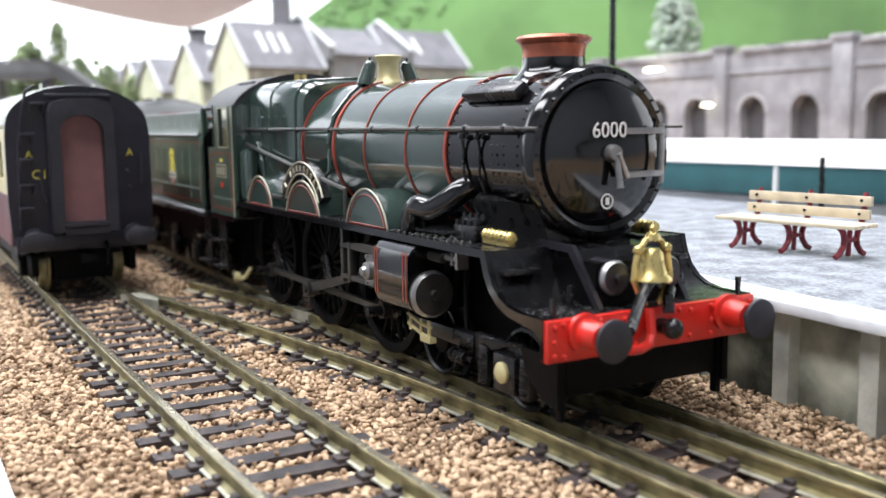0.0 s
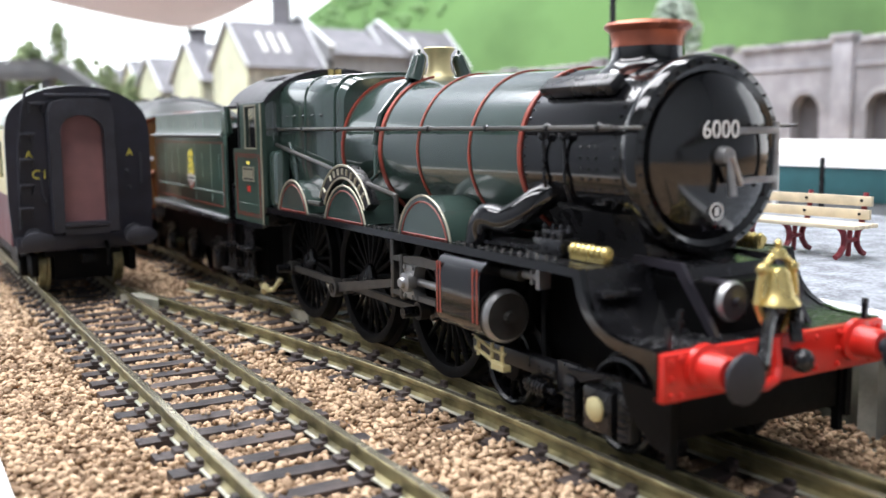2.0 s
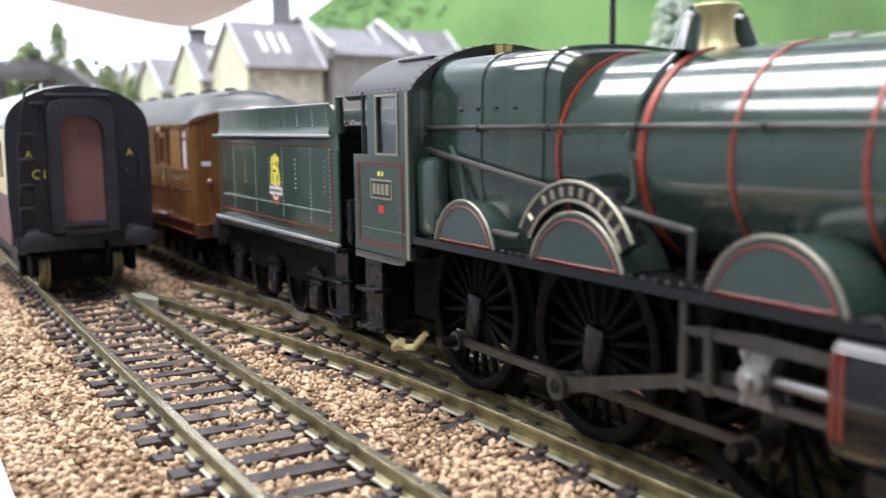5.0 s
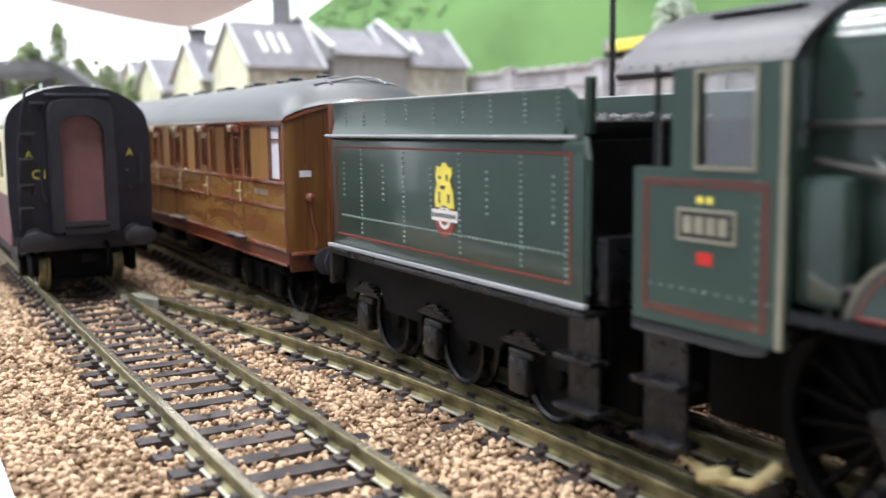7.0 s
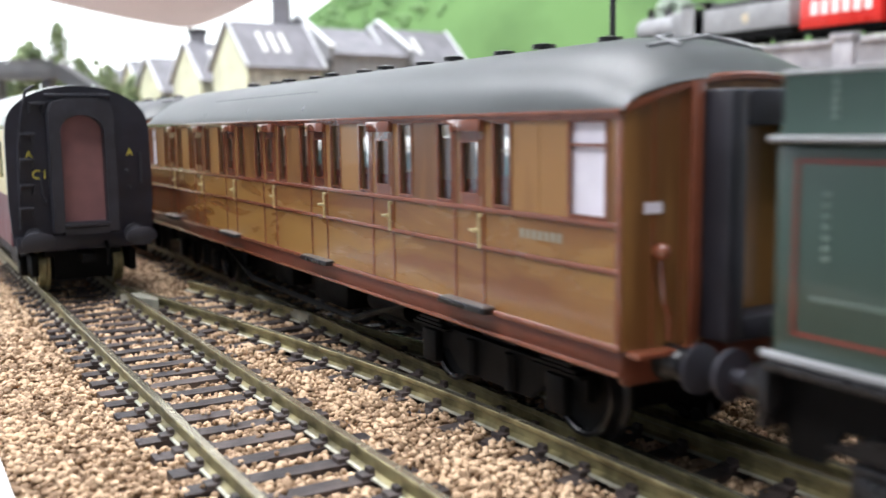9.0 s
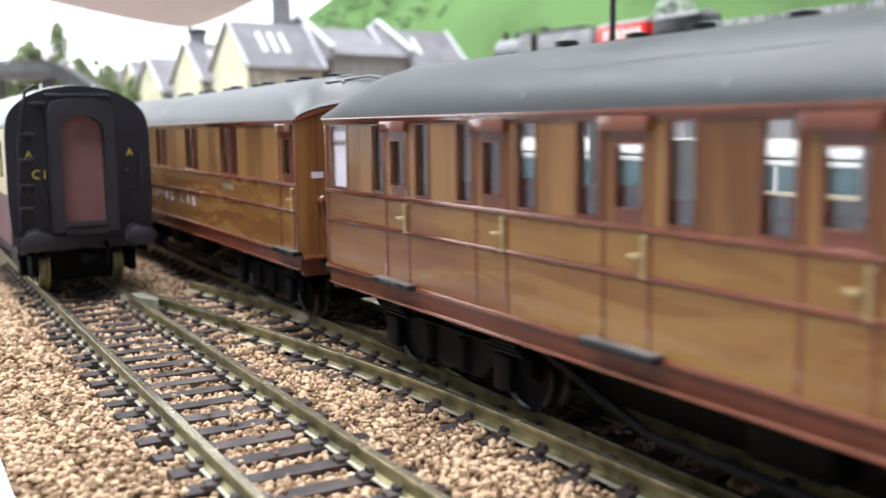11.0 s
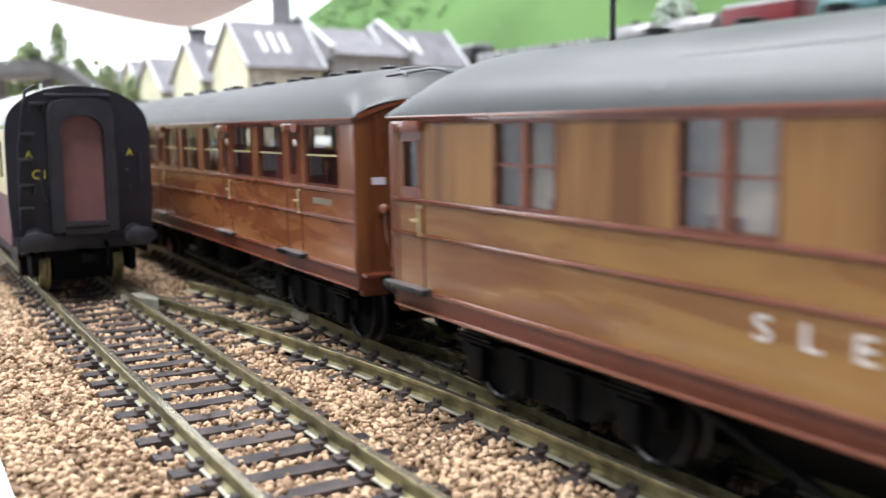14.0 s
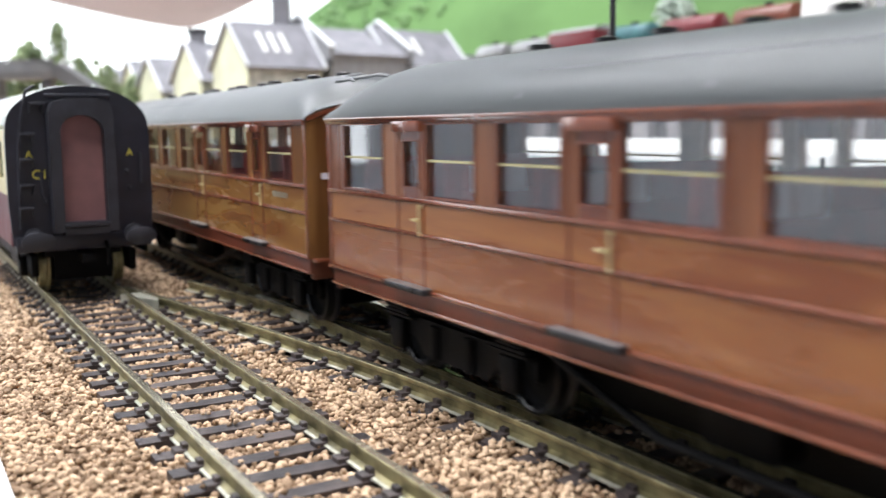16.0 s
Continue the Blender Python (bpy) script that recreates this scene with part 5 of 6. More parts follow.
COMP = [(27.0 + 25.7 * i, 34.2 + 25.7 * i) for i in range(7)]
QUARTER = [w for i in range(7) for w in ((20.6 + 25.7 * i, 24.8 + 25.7 * i), (34.8 + 25.7 * i, 39.0 + 25.7 * i))]
OPEN_W = [(6.9, 22.5), (33.5, 48.5), (52.4, 66.7), (76.2, 89.3), (94.0, 109.4), (114.0, 128.4), (138.0, 151.6), (156.4, 169.8), (182.7, 197.6)]
OPEN_D = [(24.6, 32.2), (67.6, 75.2), (128.8, 136.8), (170.6, 178.2)]
train = []
for a, spec in (
    (235.0, dict(label="varnished teak corridor carriage with narrow compartment windows", L=211.5, windows=QUARTER, doors=COMP, white=[(2.5, 9.3), (202.2, 209.0)])),
    (460.0, dict(label="varnished teak sleeping carriage lettered in white along its waist", L=204.5, windows=[(36.1, 48.8), (67.8, 80.1), (100.2, 112.2), (132.0, 144.4), (163.4, 176.4)], doors=[(1.8, 9.2), (194.8, 202.4)], words="SLEEPING CAR", blinds=True, steps=[(1.8, 9.2), (194.8, 202.4)])),
    (677.0, dict(label="varnished teak open carriage with wide windows", L=204.0, windows=OPEN_W, doors=OPEN_D, steps=OPEN_D, wood=("teakr", "teakrv"))),
    (891.0, dict(label="golden teak open carriage with wide windows", L=204.0, windows=OPEN_W, doors=OPEN_D, steps=OPEN_D)),
):
    car, ws = carriage(**spec)
    train.append((car, a, spec["L"], ws))


# ---- the parked black-ended coach on the siding ----
def parked_coach():
    o = tagged(hold("parked_coach", -42.3, 245, 0), "parked cream and maroon coach with a black end and boarded gangway", "carriage")
    prof = [(-16.0, 12), (-16.6, 22), (-16.5, 38)] + [(-16.3 * math.cos(a), 39.5 + 10.2 * math.sin(a) ** 0.9) for a in np.linspace(0.08, math.pi - 0.08, 21)] + [(16.5, 38), (16.6, 22), (16.0, 12)]
    part("end_wall", prism(bmesh.new(), prof, "y", 0, 1.5), "endblk", o)
    L = 256
    for s in (-1, 1):
        part("lower_side", B(s * 15.6, s * 16.3, 1.5, L, 12, 24), "maroon", o)
        bm = bmesh.new()
        box(bm, s * 15.6, s * 16.4, 1.5, L, 24, 27.5)
        box(bm, s * 15.6, s * 16.4, 1.5, L, 36.5, 39.6)
        for i in range(13):
            box(bm, s * 15.6, s * 16.4, 1.5 + i * 20, 9 + i * 20, 27.5, 36.5)
        part("upper_side", bm, "cream", o)
        p = part("pane", B(s * 15.7, s * 15.8, 2, L, 27.5, 36.5), "glass", o)
        p.visible_shadow = False
    roof = [p for p in prof if p[1] > 38.9]
    rows = roof + [(x * 0.95, z - 0.8) for x, z in roof[::-1]]
    rf = part("roof", prism(bmesh.new(), rows, "y", 0.6, L), "roofw", o, "whitish ribbed coach roof")
    bm = bmesh.new()
    for i in range(16):
        for p, q in zip(roof, roof[1:]):
            rod(bm, (p[0] * 1.004, 5 + i * 15, p[1] + 0.05), (q[0] * 1.004, 5 + i * 15, q[1] + 0.05), 0.22, seg=4, cap=False)
    for x in (-7.5, 4.5):
        rod(bm, (x, 3, 47.6), (x, 3, 50.2), 0.4)
    part("roof_ribs", bm, "roofw", rf)
    part("far_end", prism(bmesh.new(), prof, "y", L - 1, L), "endblk", o)
    # gangway
    bm = bmesh.new()
    outer = [(-7.4, 15.0), (-7.4, 43.0), (-6.4, 45.6), (-3, 46.6), (3, 46.6), (6.4, 45.6), (7.4, 43.0), (7.4, 15.0)]
    inner = [(4.9, 15.8), (4.9, 38.8)] + [(4.9 * math.cos(a), 38.8 + 3.8 * math.sin(a)) for a in np.linspace(0.15, math.pi - 0.15, 13)] + [(-4.9, 38.8), (-4.9, 15.8)]
    prism(bm, outer[:4] + [(0, 46.6)] + [(0, 42.6)] + [p for p in inner if p[0] < -0.01 and p[1] > 38.7] + [(-4.9, 15.0)], "y", -4.6, 0)
    prism(bm, [(0, 46.6)] + outer[4:] + [(4.9, 15.0)] + [p for p in inner if p[0] > 0.01 and p[1] > 38.7] + [(0, 42.6)], "y", -4.6, 0)
    box(bm, -5, 5, -4.6, 0, 14.4, 16.0)
    part("gangway", bm, "rubber", o, "dark grey rubbing frame of the gangway")
    part("gangway_board", B(-4.95, 4.95, -1.4, -0.8, 16, 42.7), "door", o, "dull maroon board closing the gangway")
    part("gangway_sill", B(-5.2, 5.2, -5.0, -1.0, 16.2, 17.3, 0.2), "rubber", o)
    part("gutter_bar", B(-7.4, 7.4, -1.2, 0, 46.9, 47.8, 0.2), "rubber", o)
    # end steps, pipe, marks
    for x, z in ((-9.4, 45.0), (-11.8, 38.0), (-12.2, 32.0), (-12.4, 26.0), (-12.8, 20.6)):
        bm = box(bmesh.new(), x - 1.6, x + 1.6, -2.6, 0, z, z + 0.7, 0.15)
        box(bm, x - 1.6, x - 1.2, -1.8, 0, z - 1.6, z)
        box(bm, x + 1.2, x + 1.6, -1.8, 0, z - 1.6, z)
        part("end_step", bm, "rubber", o)
    bm = sweep(bmesh.new(), [(-9.4, 0.5, 49.6), (-11.4, -0.6, 48.4), (-12.6, -0.8, 44), (-13.8, -0.8, 36), (-14.2, -0.8, 24), (-14.4, -0.6, 16)], 0.35, 8)
    sweep(bm, [(13.9, -0.6, 33.5), (14.0, -1.0, 31), (14.0, -1.0, 26)], 0.3, 6)
    sweep(bm, [(-9.4, -0.6, 29), (-9.2, -1.0, 24), (-8.4, -0.8, 22)], 0.3, 6)
    for x, z in ((10.6, 29), (11, 25), (-8.6, 22.6)):
        bmesh.ops.create_icosphere(bm, subdivisions=1, radius=0.55, matrix=Matrix.Translation((x, -0.4, z)))
    part("end_pipe", bm, "rubber", o)
    for x in (-11.0, 11.0):
        lettering("mark", "A", 2.4, at(x * 1.05, -0.1, 33.5, 90), "yellow", o)
    lettering("mark", "C1", 3.0, at(-9.4, -0.1, 28.7, 90), "yellow", o)
    part("headstock", B(-15.6, 15.6, -1.0, 1.5, 10.4, 14.2, 0.3), "endblk", o)
    for x in (-11.6, 11.6):
        buffer(o, x, -1.0, 13.6, "rubber", 2.9, 7.5, True)
    bm = bmesh.new()
    for s in (-1, 1):
        box(bm, s * 10.6, s * 12.4, 2, 46, 4, 9.5, 0.5)
        box(bm, s * 12.2, s * 14.0, 10, 15, 3.4, 8.2, 0.4)
        box(bm, s * 14.6, s * 15.2, 2, 250, 8.5, 12)
    box(bm, -9, 9, 3, 240, 8.6, 12)
    box(bm, -1.6, 1.6, -5, 3, 7.6, 9.6)
    # two black boxes added in place of the deep shadow below the coach
    box(bm, -6.8, 6.8, 5, 48, 2.4, 8.8)
    box(bm, -6.8, 6.8, 80, 180, 3.4, 8.8)
    sweep(bm, [(4.6, -1, 12), (4.8, -3.2, 10), (4.6, -3.0, 6.5)], 0.5, 6)
    part("underframe", bm, "matt", o)
    for y in (12.5, 40, 214, 242):
        wheelset(o, y, 6.0, 8.4, 0, "wheelset", 0, "rail")
    return o


parked_coach()
# ---- platform with its bench ----
def platform():
    o = structure(hold("platform_1", 21, 73, 0), "grey granular platform with white edging on concrete posts", "platform")
    o.matrix_basis = at(21, 73, 0, 0, 0, -5.7)
    y0, y1 = -60, 620
    part("platform_deck", B(6.6, 112, y0, y1, 11.0, 14.2, 0.2), "plat", o)
    part("platform_core", B(5.2, 112, y0, y1, -6, 11.0), "concd", o)
    for i in range(17):
        part("edging_slab", B(-0.4, 6.5, y0 + i * 40 + 0.15, y0 + i * 40 + 39.9, 12.7, 14.3, 0.15), "edge", o, "white painted platform edging")
    for i in range(28):
        y = 3.6 + (i - 4) * 15.4
        bm = prism(bmesh.new(), [(2.3, -4), (2.3, 12.6), (5.2, 12.6), (5.2, -4)], "y", y - 1.5, y + 1.5)
        part("post", bm, "conc", o, "pale weathered concrete post")
        part("panel", B(4.3, 5.2, y + 1.5, y + 13.9, -4, 11.4, 0.1), "concd", o)
    return o


platform()


def bench():
    o = tagged(hold("platform_bench"), "slatted timber bench on dark red cast legs, on the platform", "bench")
    o.matrix_basis = at(66.0, 123.5, 14.3, 0, 0, 5.5)
    for y in (-11.3, 0.0, 11.3):
        lg = hold("leg", 0, 0, 0, o)
        bm = bmesh.new()
        for s in (-1, 1):
            path = [(s * 4.6, 0), (s * 3.4, 0.5), (s * 2.2, 1.8), (s * 1.9, 3.0), (s * 2.4, 4.4), (s * 3.8, 5.4)]
            sweep(bm, [Vector((x, y, z + 0.4)) for x, z in path], 0.55, 6)
        rod(bm, (-1.9, y, 3.2), (1.9, y, 3.2), 0.45, seg=6)
        rod(bm, (-0.6, y, 0.3), (-0.2, y, 5.4), 0.45, seg=6)
        sweep(bm, [Vector((3.2, y, 5.2)), Vector((4.0, y, 8.2)), Vector((4.6, y, 11.6))], 0.5, 6)
        part("casting", bm, "benchred", lg)
    for x in (-4.2, -2.2, -0.2, 1.8):
        part("seat_slat", B(x - 0.8, x + 0.8, -15, 15, 5.6, 6.3, 0.1), "benchwood", o)
    for z, x in ((7.2, 3.0), (9.6, 3.6)):
        part("back_slat", B(x - 0.35, x + 0.35, -13.2, 13.2, z - 0.4, z + 1.4, 0.1), "benchwood", o)
    bm = bmesh.new()
    for y in (-11.3, 0.0, 11.3):
        for z, x in ((7.8, 2.6), (10.2, 3.2)):
            rod(bm, (x - 0.2, y, z), (x + 0.2, y, z), 0.3, seg=6)
    part("bolt", bm, "satin", o)
    return o


bench()

# low teal stock and the far platform behind the bench
def teal_stock():
    o = tagged(hold("teal_carriage"), "low teal carriage with a white roof on the far line", "carriage")
    part("body", B(150, 176, 90, 640, 16.5, 26, 0.4), "teal", o)
    part("roof", prism(bmesh.new(), [(149.4, 26), (150.5, 29.5), (154, 32), (163, 33.6), (172, 32), (176.6, 26)], "y", 90, 640), "white", o)
    part("underframe", B(151, 175, 92, 638, -2, 16.5), "grey", o)
    return o


teal_stock()
structure(part("platform_2", B(134, 148, 60, 640, -5, 9.5, 0.4), "edge"), "pale far platform edge", "platform")


def far_post(x, y, z0, z1, r, material, label):
    o = tagged(hold("lamp_post", x, y, 0), label, "post")
    part("shaft", rod(bmesh.new(), (0, 0, z0), (0, 0, z1), r * 1.15, r * 0.85), material, o)
    part("base", lathe(bmesh.new(), [(0, z0), (r * 2, z0), (r * 1.8, z0 + 2), (r * 1.1, z0 + 4), (0, z0 + 4)], None, 14), material, o)
    if z1 > 60:
        part("lamp_head", lathe(bmesh.new(), [(0, z1), (r * 1.6, z1), (r * 2.6, z1 + 3), (r * 1.0, z1 + 6), (0, z1 + 6.5)], None, 14), material, o)
    return o


far_post(141, 266.5, 9.4, 132, 1.1, "satin", "tall thin black post behind the platform")
far_post(142, 194, 9.4, 26, 0.9, "white", "short white post on the far platform")
far_post(142, 178, 9.4, 29, 0.8, "satin", "short dark post on the far platform")


# ---- viaduct with blind arches ----
def viaduct():
    o = structure(hold("viaduct"), "grey stone viaduct wall with blind arches and piers", "viaduct")
    zt = 92.0
    cells = [(433.8, 449.7), (547.4, 560.5), (695.4, 711.5), (845, 860), (1010, 1026), (330, 345), (225, 240)]
    for a, b in cells:
        bm = B(492, 500, a, b, -5, zt + 5, 0.6)
        box(bm, 490.5, 500, a - 1.5, b + 1.5, zt + 3, zt + 7, 0.6)
        part("pier", bm, "stone", o)
    edges = sorted(cells)
    for (a0, b0), (a1, b1) in zip(edges, edges[1:]):
        n = max(1, round((a1 - b0) / 45))
        w = (a1 - b0) / n
        for i in range(n):
            y0, y1 = b0 + w * i, b0 + w * (i + 1)
            c, h = (y0 + y1) / 2, 12.2
            arch = [(c + h * math.cos(q), 46.5 + h * math.sin(q)) for q in np.linspace(0, math.pi, 13)]
            bm = prism(bmesh.new(), [(y0, -5), (y0, zt), (y1, zt), (y1, -5), (c + h, -5)] + arch + [(c - h, -5)], "x", 496, 506)
            part("bay", bm, "stone", o)
            ring = arch + [(c + (h + 3.5) * math.cos(q), 46.5 + (h + 3.5) * math.sin(q)) for q in np.linspace(math.pi, 0, 13)]
            part("arch_ring", prism(bmesh.new(), ring, "x", 495.2, 497), "joint", o)
        for k in range(int((a1 - b0) / 14)):
            y = b0 + 14 * k
            part("coping_stone", B(493.5, 508, y + 0.3, min(a1, y + 14), zt, zt + 3.6, 0.5), "stone", o)
        part("string_course", B(494.6, 497, b0, a1, 76, 79, 0.4), "stone", o)
    # wall behind the arches, its recess shade painted in
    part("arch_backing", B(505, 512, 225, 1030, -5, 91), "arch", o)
    part("deck", B(506, 640, -1690, 1990, 88, 98, 0.3), "concd", o)
    return o


viaduct()
for y, z, w in ((624.5, 83.8, 26), (561, 52.3, 15)):
    o = tagged(hold("wall_lamp", 487, y, z), "glowing warm lamp fixed before the viaduct wall", "lamp", "viaduct wall lamps")
    part("shade", lathe(bmesh.new(), [(0, 2.0), (1.4, 1.9), (2.4, 0), (0, -0.4)], Matrix.Diagonal((1, w / 5, 1, 1)), 16), "lamp", o)
    part("bracket", rod(bmesh.new(), (0, 0, 0), (6, 0, -1), 0.5), "satin", o)


# ---- buildings, footbridge, trees at the back: laid out along the view ----
VIEW = at(-83.57, 0, 0, 0, 0, -30.127)


def placed(o, x, y, z=0, rz=0):
    o.matrix_basis = VIEW @ at(x, y, z, 0, 0, rz)
    return o


def shed(x, y, w, l, eave, ridge, rz, name_label, lights=3, gable="gable", parapet=0):
    """A pitched shed: gable towards -x, ridge along +x, the eaves side towards the viewer."""
    o = tagged(hold("factory_shed"), name_label, "building", "factory sheds")
    b = -5
    part("gable_wall", prism(bmesh.new(), [(0, b), (0, eave), (w / 2, ridge - 1.5), (w, eave), (w, b)], "x", 0, 2), gable, o)
    part("gable_wall", prism(bmesh.new(), [(0, b), (0, eave), (w / 2, ridge - 1.5), (w, eave), (w, b)], "x", l - 2, l), gable, o)
    part("side_wall", B(2, l - 2, 0, 2, b, eave), "conc" if gable == "gable" else gable, o)
    part("side_wall", B(2, l - 2, w - 2, w, b, eave), gable, o)
    rise = ridge - eave
    for s in (0, 1):
        q = [(-4, eave - rise * 8 / w), (w / 2, ridge), (w / 2, ridge + 2), (-5, eave - rise * 8 / w + 1.5)]
        q = [(w - y_ if s else y_, z) for y_, z in q]
        part("roof", prism(bmesh.new(), q, "x", -3, l + 3), "slate", o)
    for s in (-6.0, l + 1.0) if parapet else ():
        up = [(-5, eave - 6), (-5, eave + 5), (w / 2, ridge + parapet), (w + 5, eave + 5), (w + 5, eave - 6)]
        part("parapet", prism(bmesh.new(), up, "x", s, s + 5), gable, o)
        part("coping", prism(bmesh.new(), [(-6, eave + 5), (w / 2, ridge + parapet), (w + 6, eave + 5), (w + 6, eave + 7), (w / 2, ridge + parapet + 2.4), (-6, eave + 7)], "x", s - 0.8, s + 5.8), "edge", o, "pale stone parapet coping")
    for s in (-3.6, l + 1.0) if not parapet else ():
        part("verge", prism(bmesh.new(), [(-5, eave - rise * 8 / w + 1), (w / 2, ridge + 1.5), (w + 5, eave - rise * 8 / w + 1), (w + 5, eave - rise * 8 / w + 4), (w / 2, ridge + 4.5), (-5, eave - rise * 8 / w + 4)], "x", s, s + 2.6), "edge", o)
    for i in range(lights):
        x0 = l * (0.28 + 0.15 * i)
        za, zb = eave + rise * 0.25, eave + rise * 0.72
        ya, yb = w / 2 * 0.25, w / 2 * 0.72
        part("rooflight", prism(bmesh.new(), [(ya, za + 1.6), (yb, zb + 1.6), (yb - 0.4, zb + 3.0), (ya - 0.4, za + 3.0)], "x", x0, x0 + 5), "white", o)
    part("fascia", B(0, l, -1.5, 0.2, eave - 5, eave - 2), "grey", o)
    return placed(o, x, y, 0, rz)


CREAM = "pale cream factory shed with a grey slate roof"
shed(-179, 900, 68, 82, 99, 139, 40, CREAM, 3)
shed(-240, 973, 64, 70, 90, 126, 40, CREAM, 1)
shed(-301, 1046, 64, 70, 82, 116, 40, CREAM, 0)
shed(-347, 1125, 64, 66, 82, 119, 40, CREAM, 0)
shed(-387, 1190, 64, 66, 80, 113, 40, CREAM, 0)
shed(-106, 958, 108, 92, 111.6, 140, 40, "grey factory shed with parapet gables and a slate roof", 0, "grey", 12)
shed(-51, 1014, 72, 103, 105, 142, 40, CREAM, 2)
ck = tagged(hold("factory_chimney"), "square grey factory chimney behind the sheds", "chimney")
part("chimney_shaft", prism(bmesh.new(), [(-9, 60), (-8, 190), (8, 190), (9, 60)], "y", -8, 8), "slate", ck)
part("chimney_cap", B(-10, 10, -10, 10, 186, 192, 0.8), "slate", ck)
placed(ck, -160, 990)
ck = tagged(hold("roof_ventilator"), "grey louvred ventilator on a shed roof", "ventilator")
part("vent_body", B(-7, 7, -7, 7, 120, 144, 0.5), "slate", ck)
part("vent_cap", B(-9, 9, -9, 9, 143, 148, 0.8), "dark", ck)
placed(ck, -252, 1015, -6)


def footbridge():
    o = tagged(hold("footbridge"), "grey covered footbridge with stairs across the tracks", "footbridge")
    part("deck", B(-460, -272, -14, 14, 76, 79, 0.4), "grey", o)
    part("parapet", B(-460, -272, -15, -13.4, 79, 87, 0.3), "grey", o)
    part("parapet", B(-460, -272, 13.4, 15, 79, 87, 0.3), "grey", o)
    part("handrail", rod(bmesh.new(), (-460, -15, 88), (-272, -15, 88), 0.9), "slate", o)
    for x in (-440, -382, -318, -282):
        part("post", B(x - 2.5, x + 2.5, -6, 6, -5, 76, 0.4), "slate", o)
    part("stair", prism(bmesh.new(), [(-272, 76), (-272, 87), (-200, 40), (-200, 28)], "y", -12, 12), "grey", o)
    part("canopy", B(-450, -330, -12, 12, 24, 27), "slate", o)
    return placed(o, 0, 700)


footbridge()


def tree(x, y, base, h, r, material, label, trunk=True, slim=False, seed=1):
    o = tagged(hold("tree"), label, "tree", "scenic trees")
    rng = random.Random(seed)
    bm = rod(bmesh.new(), (0, 0, -5), (0, 0, base + h * 0.6), r * 0.12, r * 0.05, 8)
    for i in range(5):
        a = rng.random() * 6.28
        rod(bm, (0, 0, base + h * (0.2 + 0.08 * i)), (r * 0.6 * math.cos(a), r * 0.6 * math.sin(a), base + h * (0.45 + 0.1 * i)), r * 0.05, r * 0.02, 6)
    part("trunk", bm, "dark", o)
    bm = bmesh.new()
    for i in range(420):
        q = rng.random()
        prof = math.sin(math.pi * min(1, 0.12 + q * 0.88)) ** (0.6 if not slim else 0.45)
        a, d = rng.random() * 6.28, r * prof * rng.uniform(0.2, 1.0)
        m = Matrix.Translation((d * math.cos(a), d * math.sin(a), base + h * q)) @ Euler((rng.random() * 6, rng.random() * 6, 0)).to_matrix().to_4x4() @ Matrix.Diagonal((1, rng.uniform(0.6, 1.2), rng.uniform(0.5, 0.9), 1))
        bmesh.ops.create_icosphere(bm, subdivisions=1, radius=r * rng.uniform(0.09, 0.2), matrix=m)
    part("crown", bm, material, o, smooth=False)
    return placed(o, x, y)


for i, (x, y, b, h, r, mt, sl) in enumerate([(-425, 1010, 60, 70, 24, "leaf", False), (-395, 1010, 66, 84, 14, "leaf", True), (-374, 1010, 60, 54, 15, "leaf", False), (-342, 1000, 62, 44, 13, "leaf", False), (-365, 1060, 60, 34, 18, "leaf", False), (-345, 1100, 64, 36, 16, "leaf", False), (-470, 1020, 50, 50, 24, "leaf", False), (-305, 1180, 70, 34, 18, "leaf", False)]):
    tree(x, y, b, h, r, mt, "dark green scenic tree beyond the footbridge" if not sl else "tall slim dark conifer beyond the footbridge", slim=sl, seed=i + 2)
tree(236, 985, 95, 75, 26, "leafpale", "pale leafless scenic tree on the hillside", seed=33)


def wood(name, spots, material, label, seed):
    """Far tree belts on the slope, uncountable."""
    rng = random.Random(seed)
    bm = bmesh.new()
    for x, y, z, n, sx, sz in spots:
        for i in range(n):
            m = Matrix.Translation((x + rng.gauss(0, sx), y + rng.gauss(0, sx * 0.5), z + rng.gauss(0, sz)))
            bmesh.ops.create_icosphere(bm, subdivisions=1, radius=rng.uniform(3, 8), matrix=m)
    o = part(name, bm, material, None, smooth=False)
    o.matrix_basis = VIEW
    return tagged(o, label, "trees", kind="stuff")


rng = random.Random(21)
bm = bmesh.new()
for i in range(620):
    u = rng.random() ** 1.3 * 0.5
    v = min(1.0, 0.45 + 0.25 * u + rng.random() ** 0.8 * 0.5)
    p = slope(u, v)
    m = Matrix.Translation(p) @ Matrix.Diagonal((1, 1, rng.uniform(0.5, 0.9), 1))
    bmesh.ops.create_icosphere(bm, subdivisions=1, radius=rng.uniform(5, 13), matrix=m)
tagged(part("far_wood", bm, "haze", None, smooth=False), "hazy green tree belt high on the hillside", "trees", kind="stuff")
wood("far_hedge", [(-560, 1500, 108, 140, 130, 9), (-440, 1500, 112, 120, 70, 9)], "leaf", "low dark hedge behind the footbridge", 10)
structure(part("low_hill", prism(bmesh.new(), [(-980, -5), (-980, 108), (-800, 120), (-640, 118), (-500, 108), (-380, 98), (-300, -5)], "y", 1620, 1640), "grass"), "low pale green hill in the distance", "hill").matrix_basis = VIEW

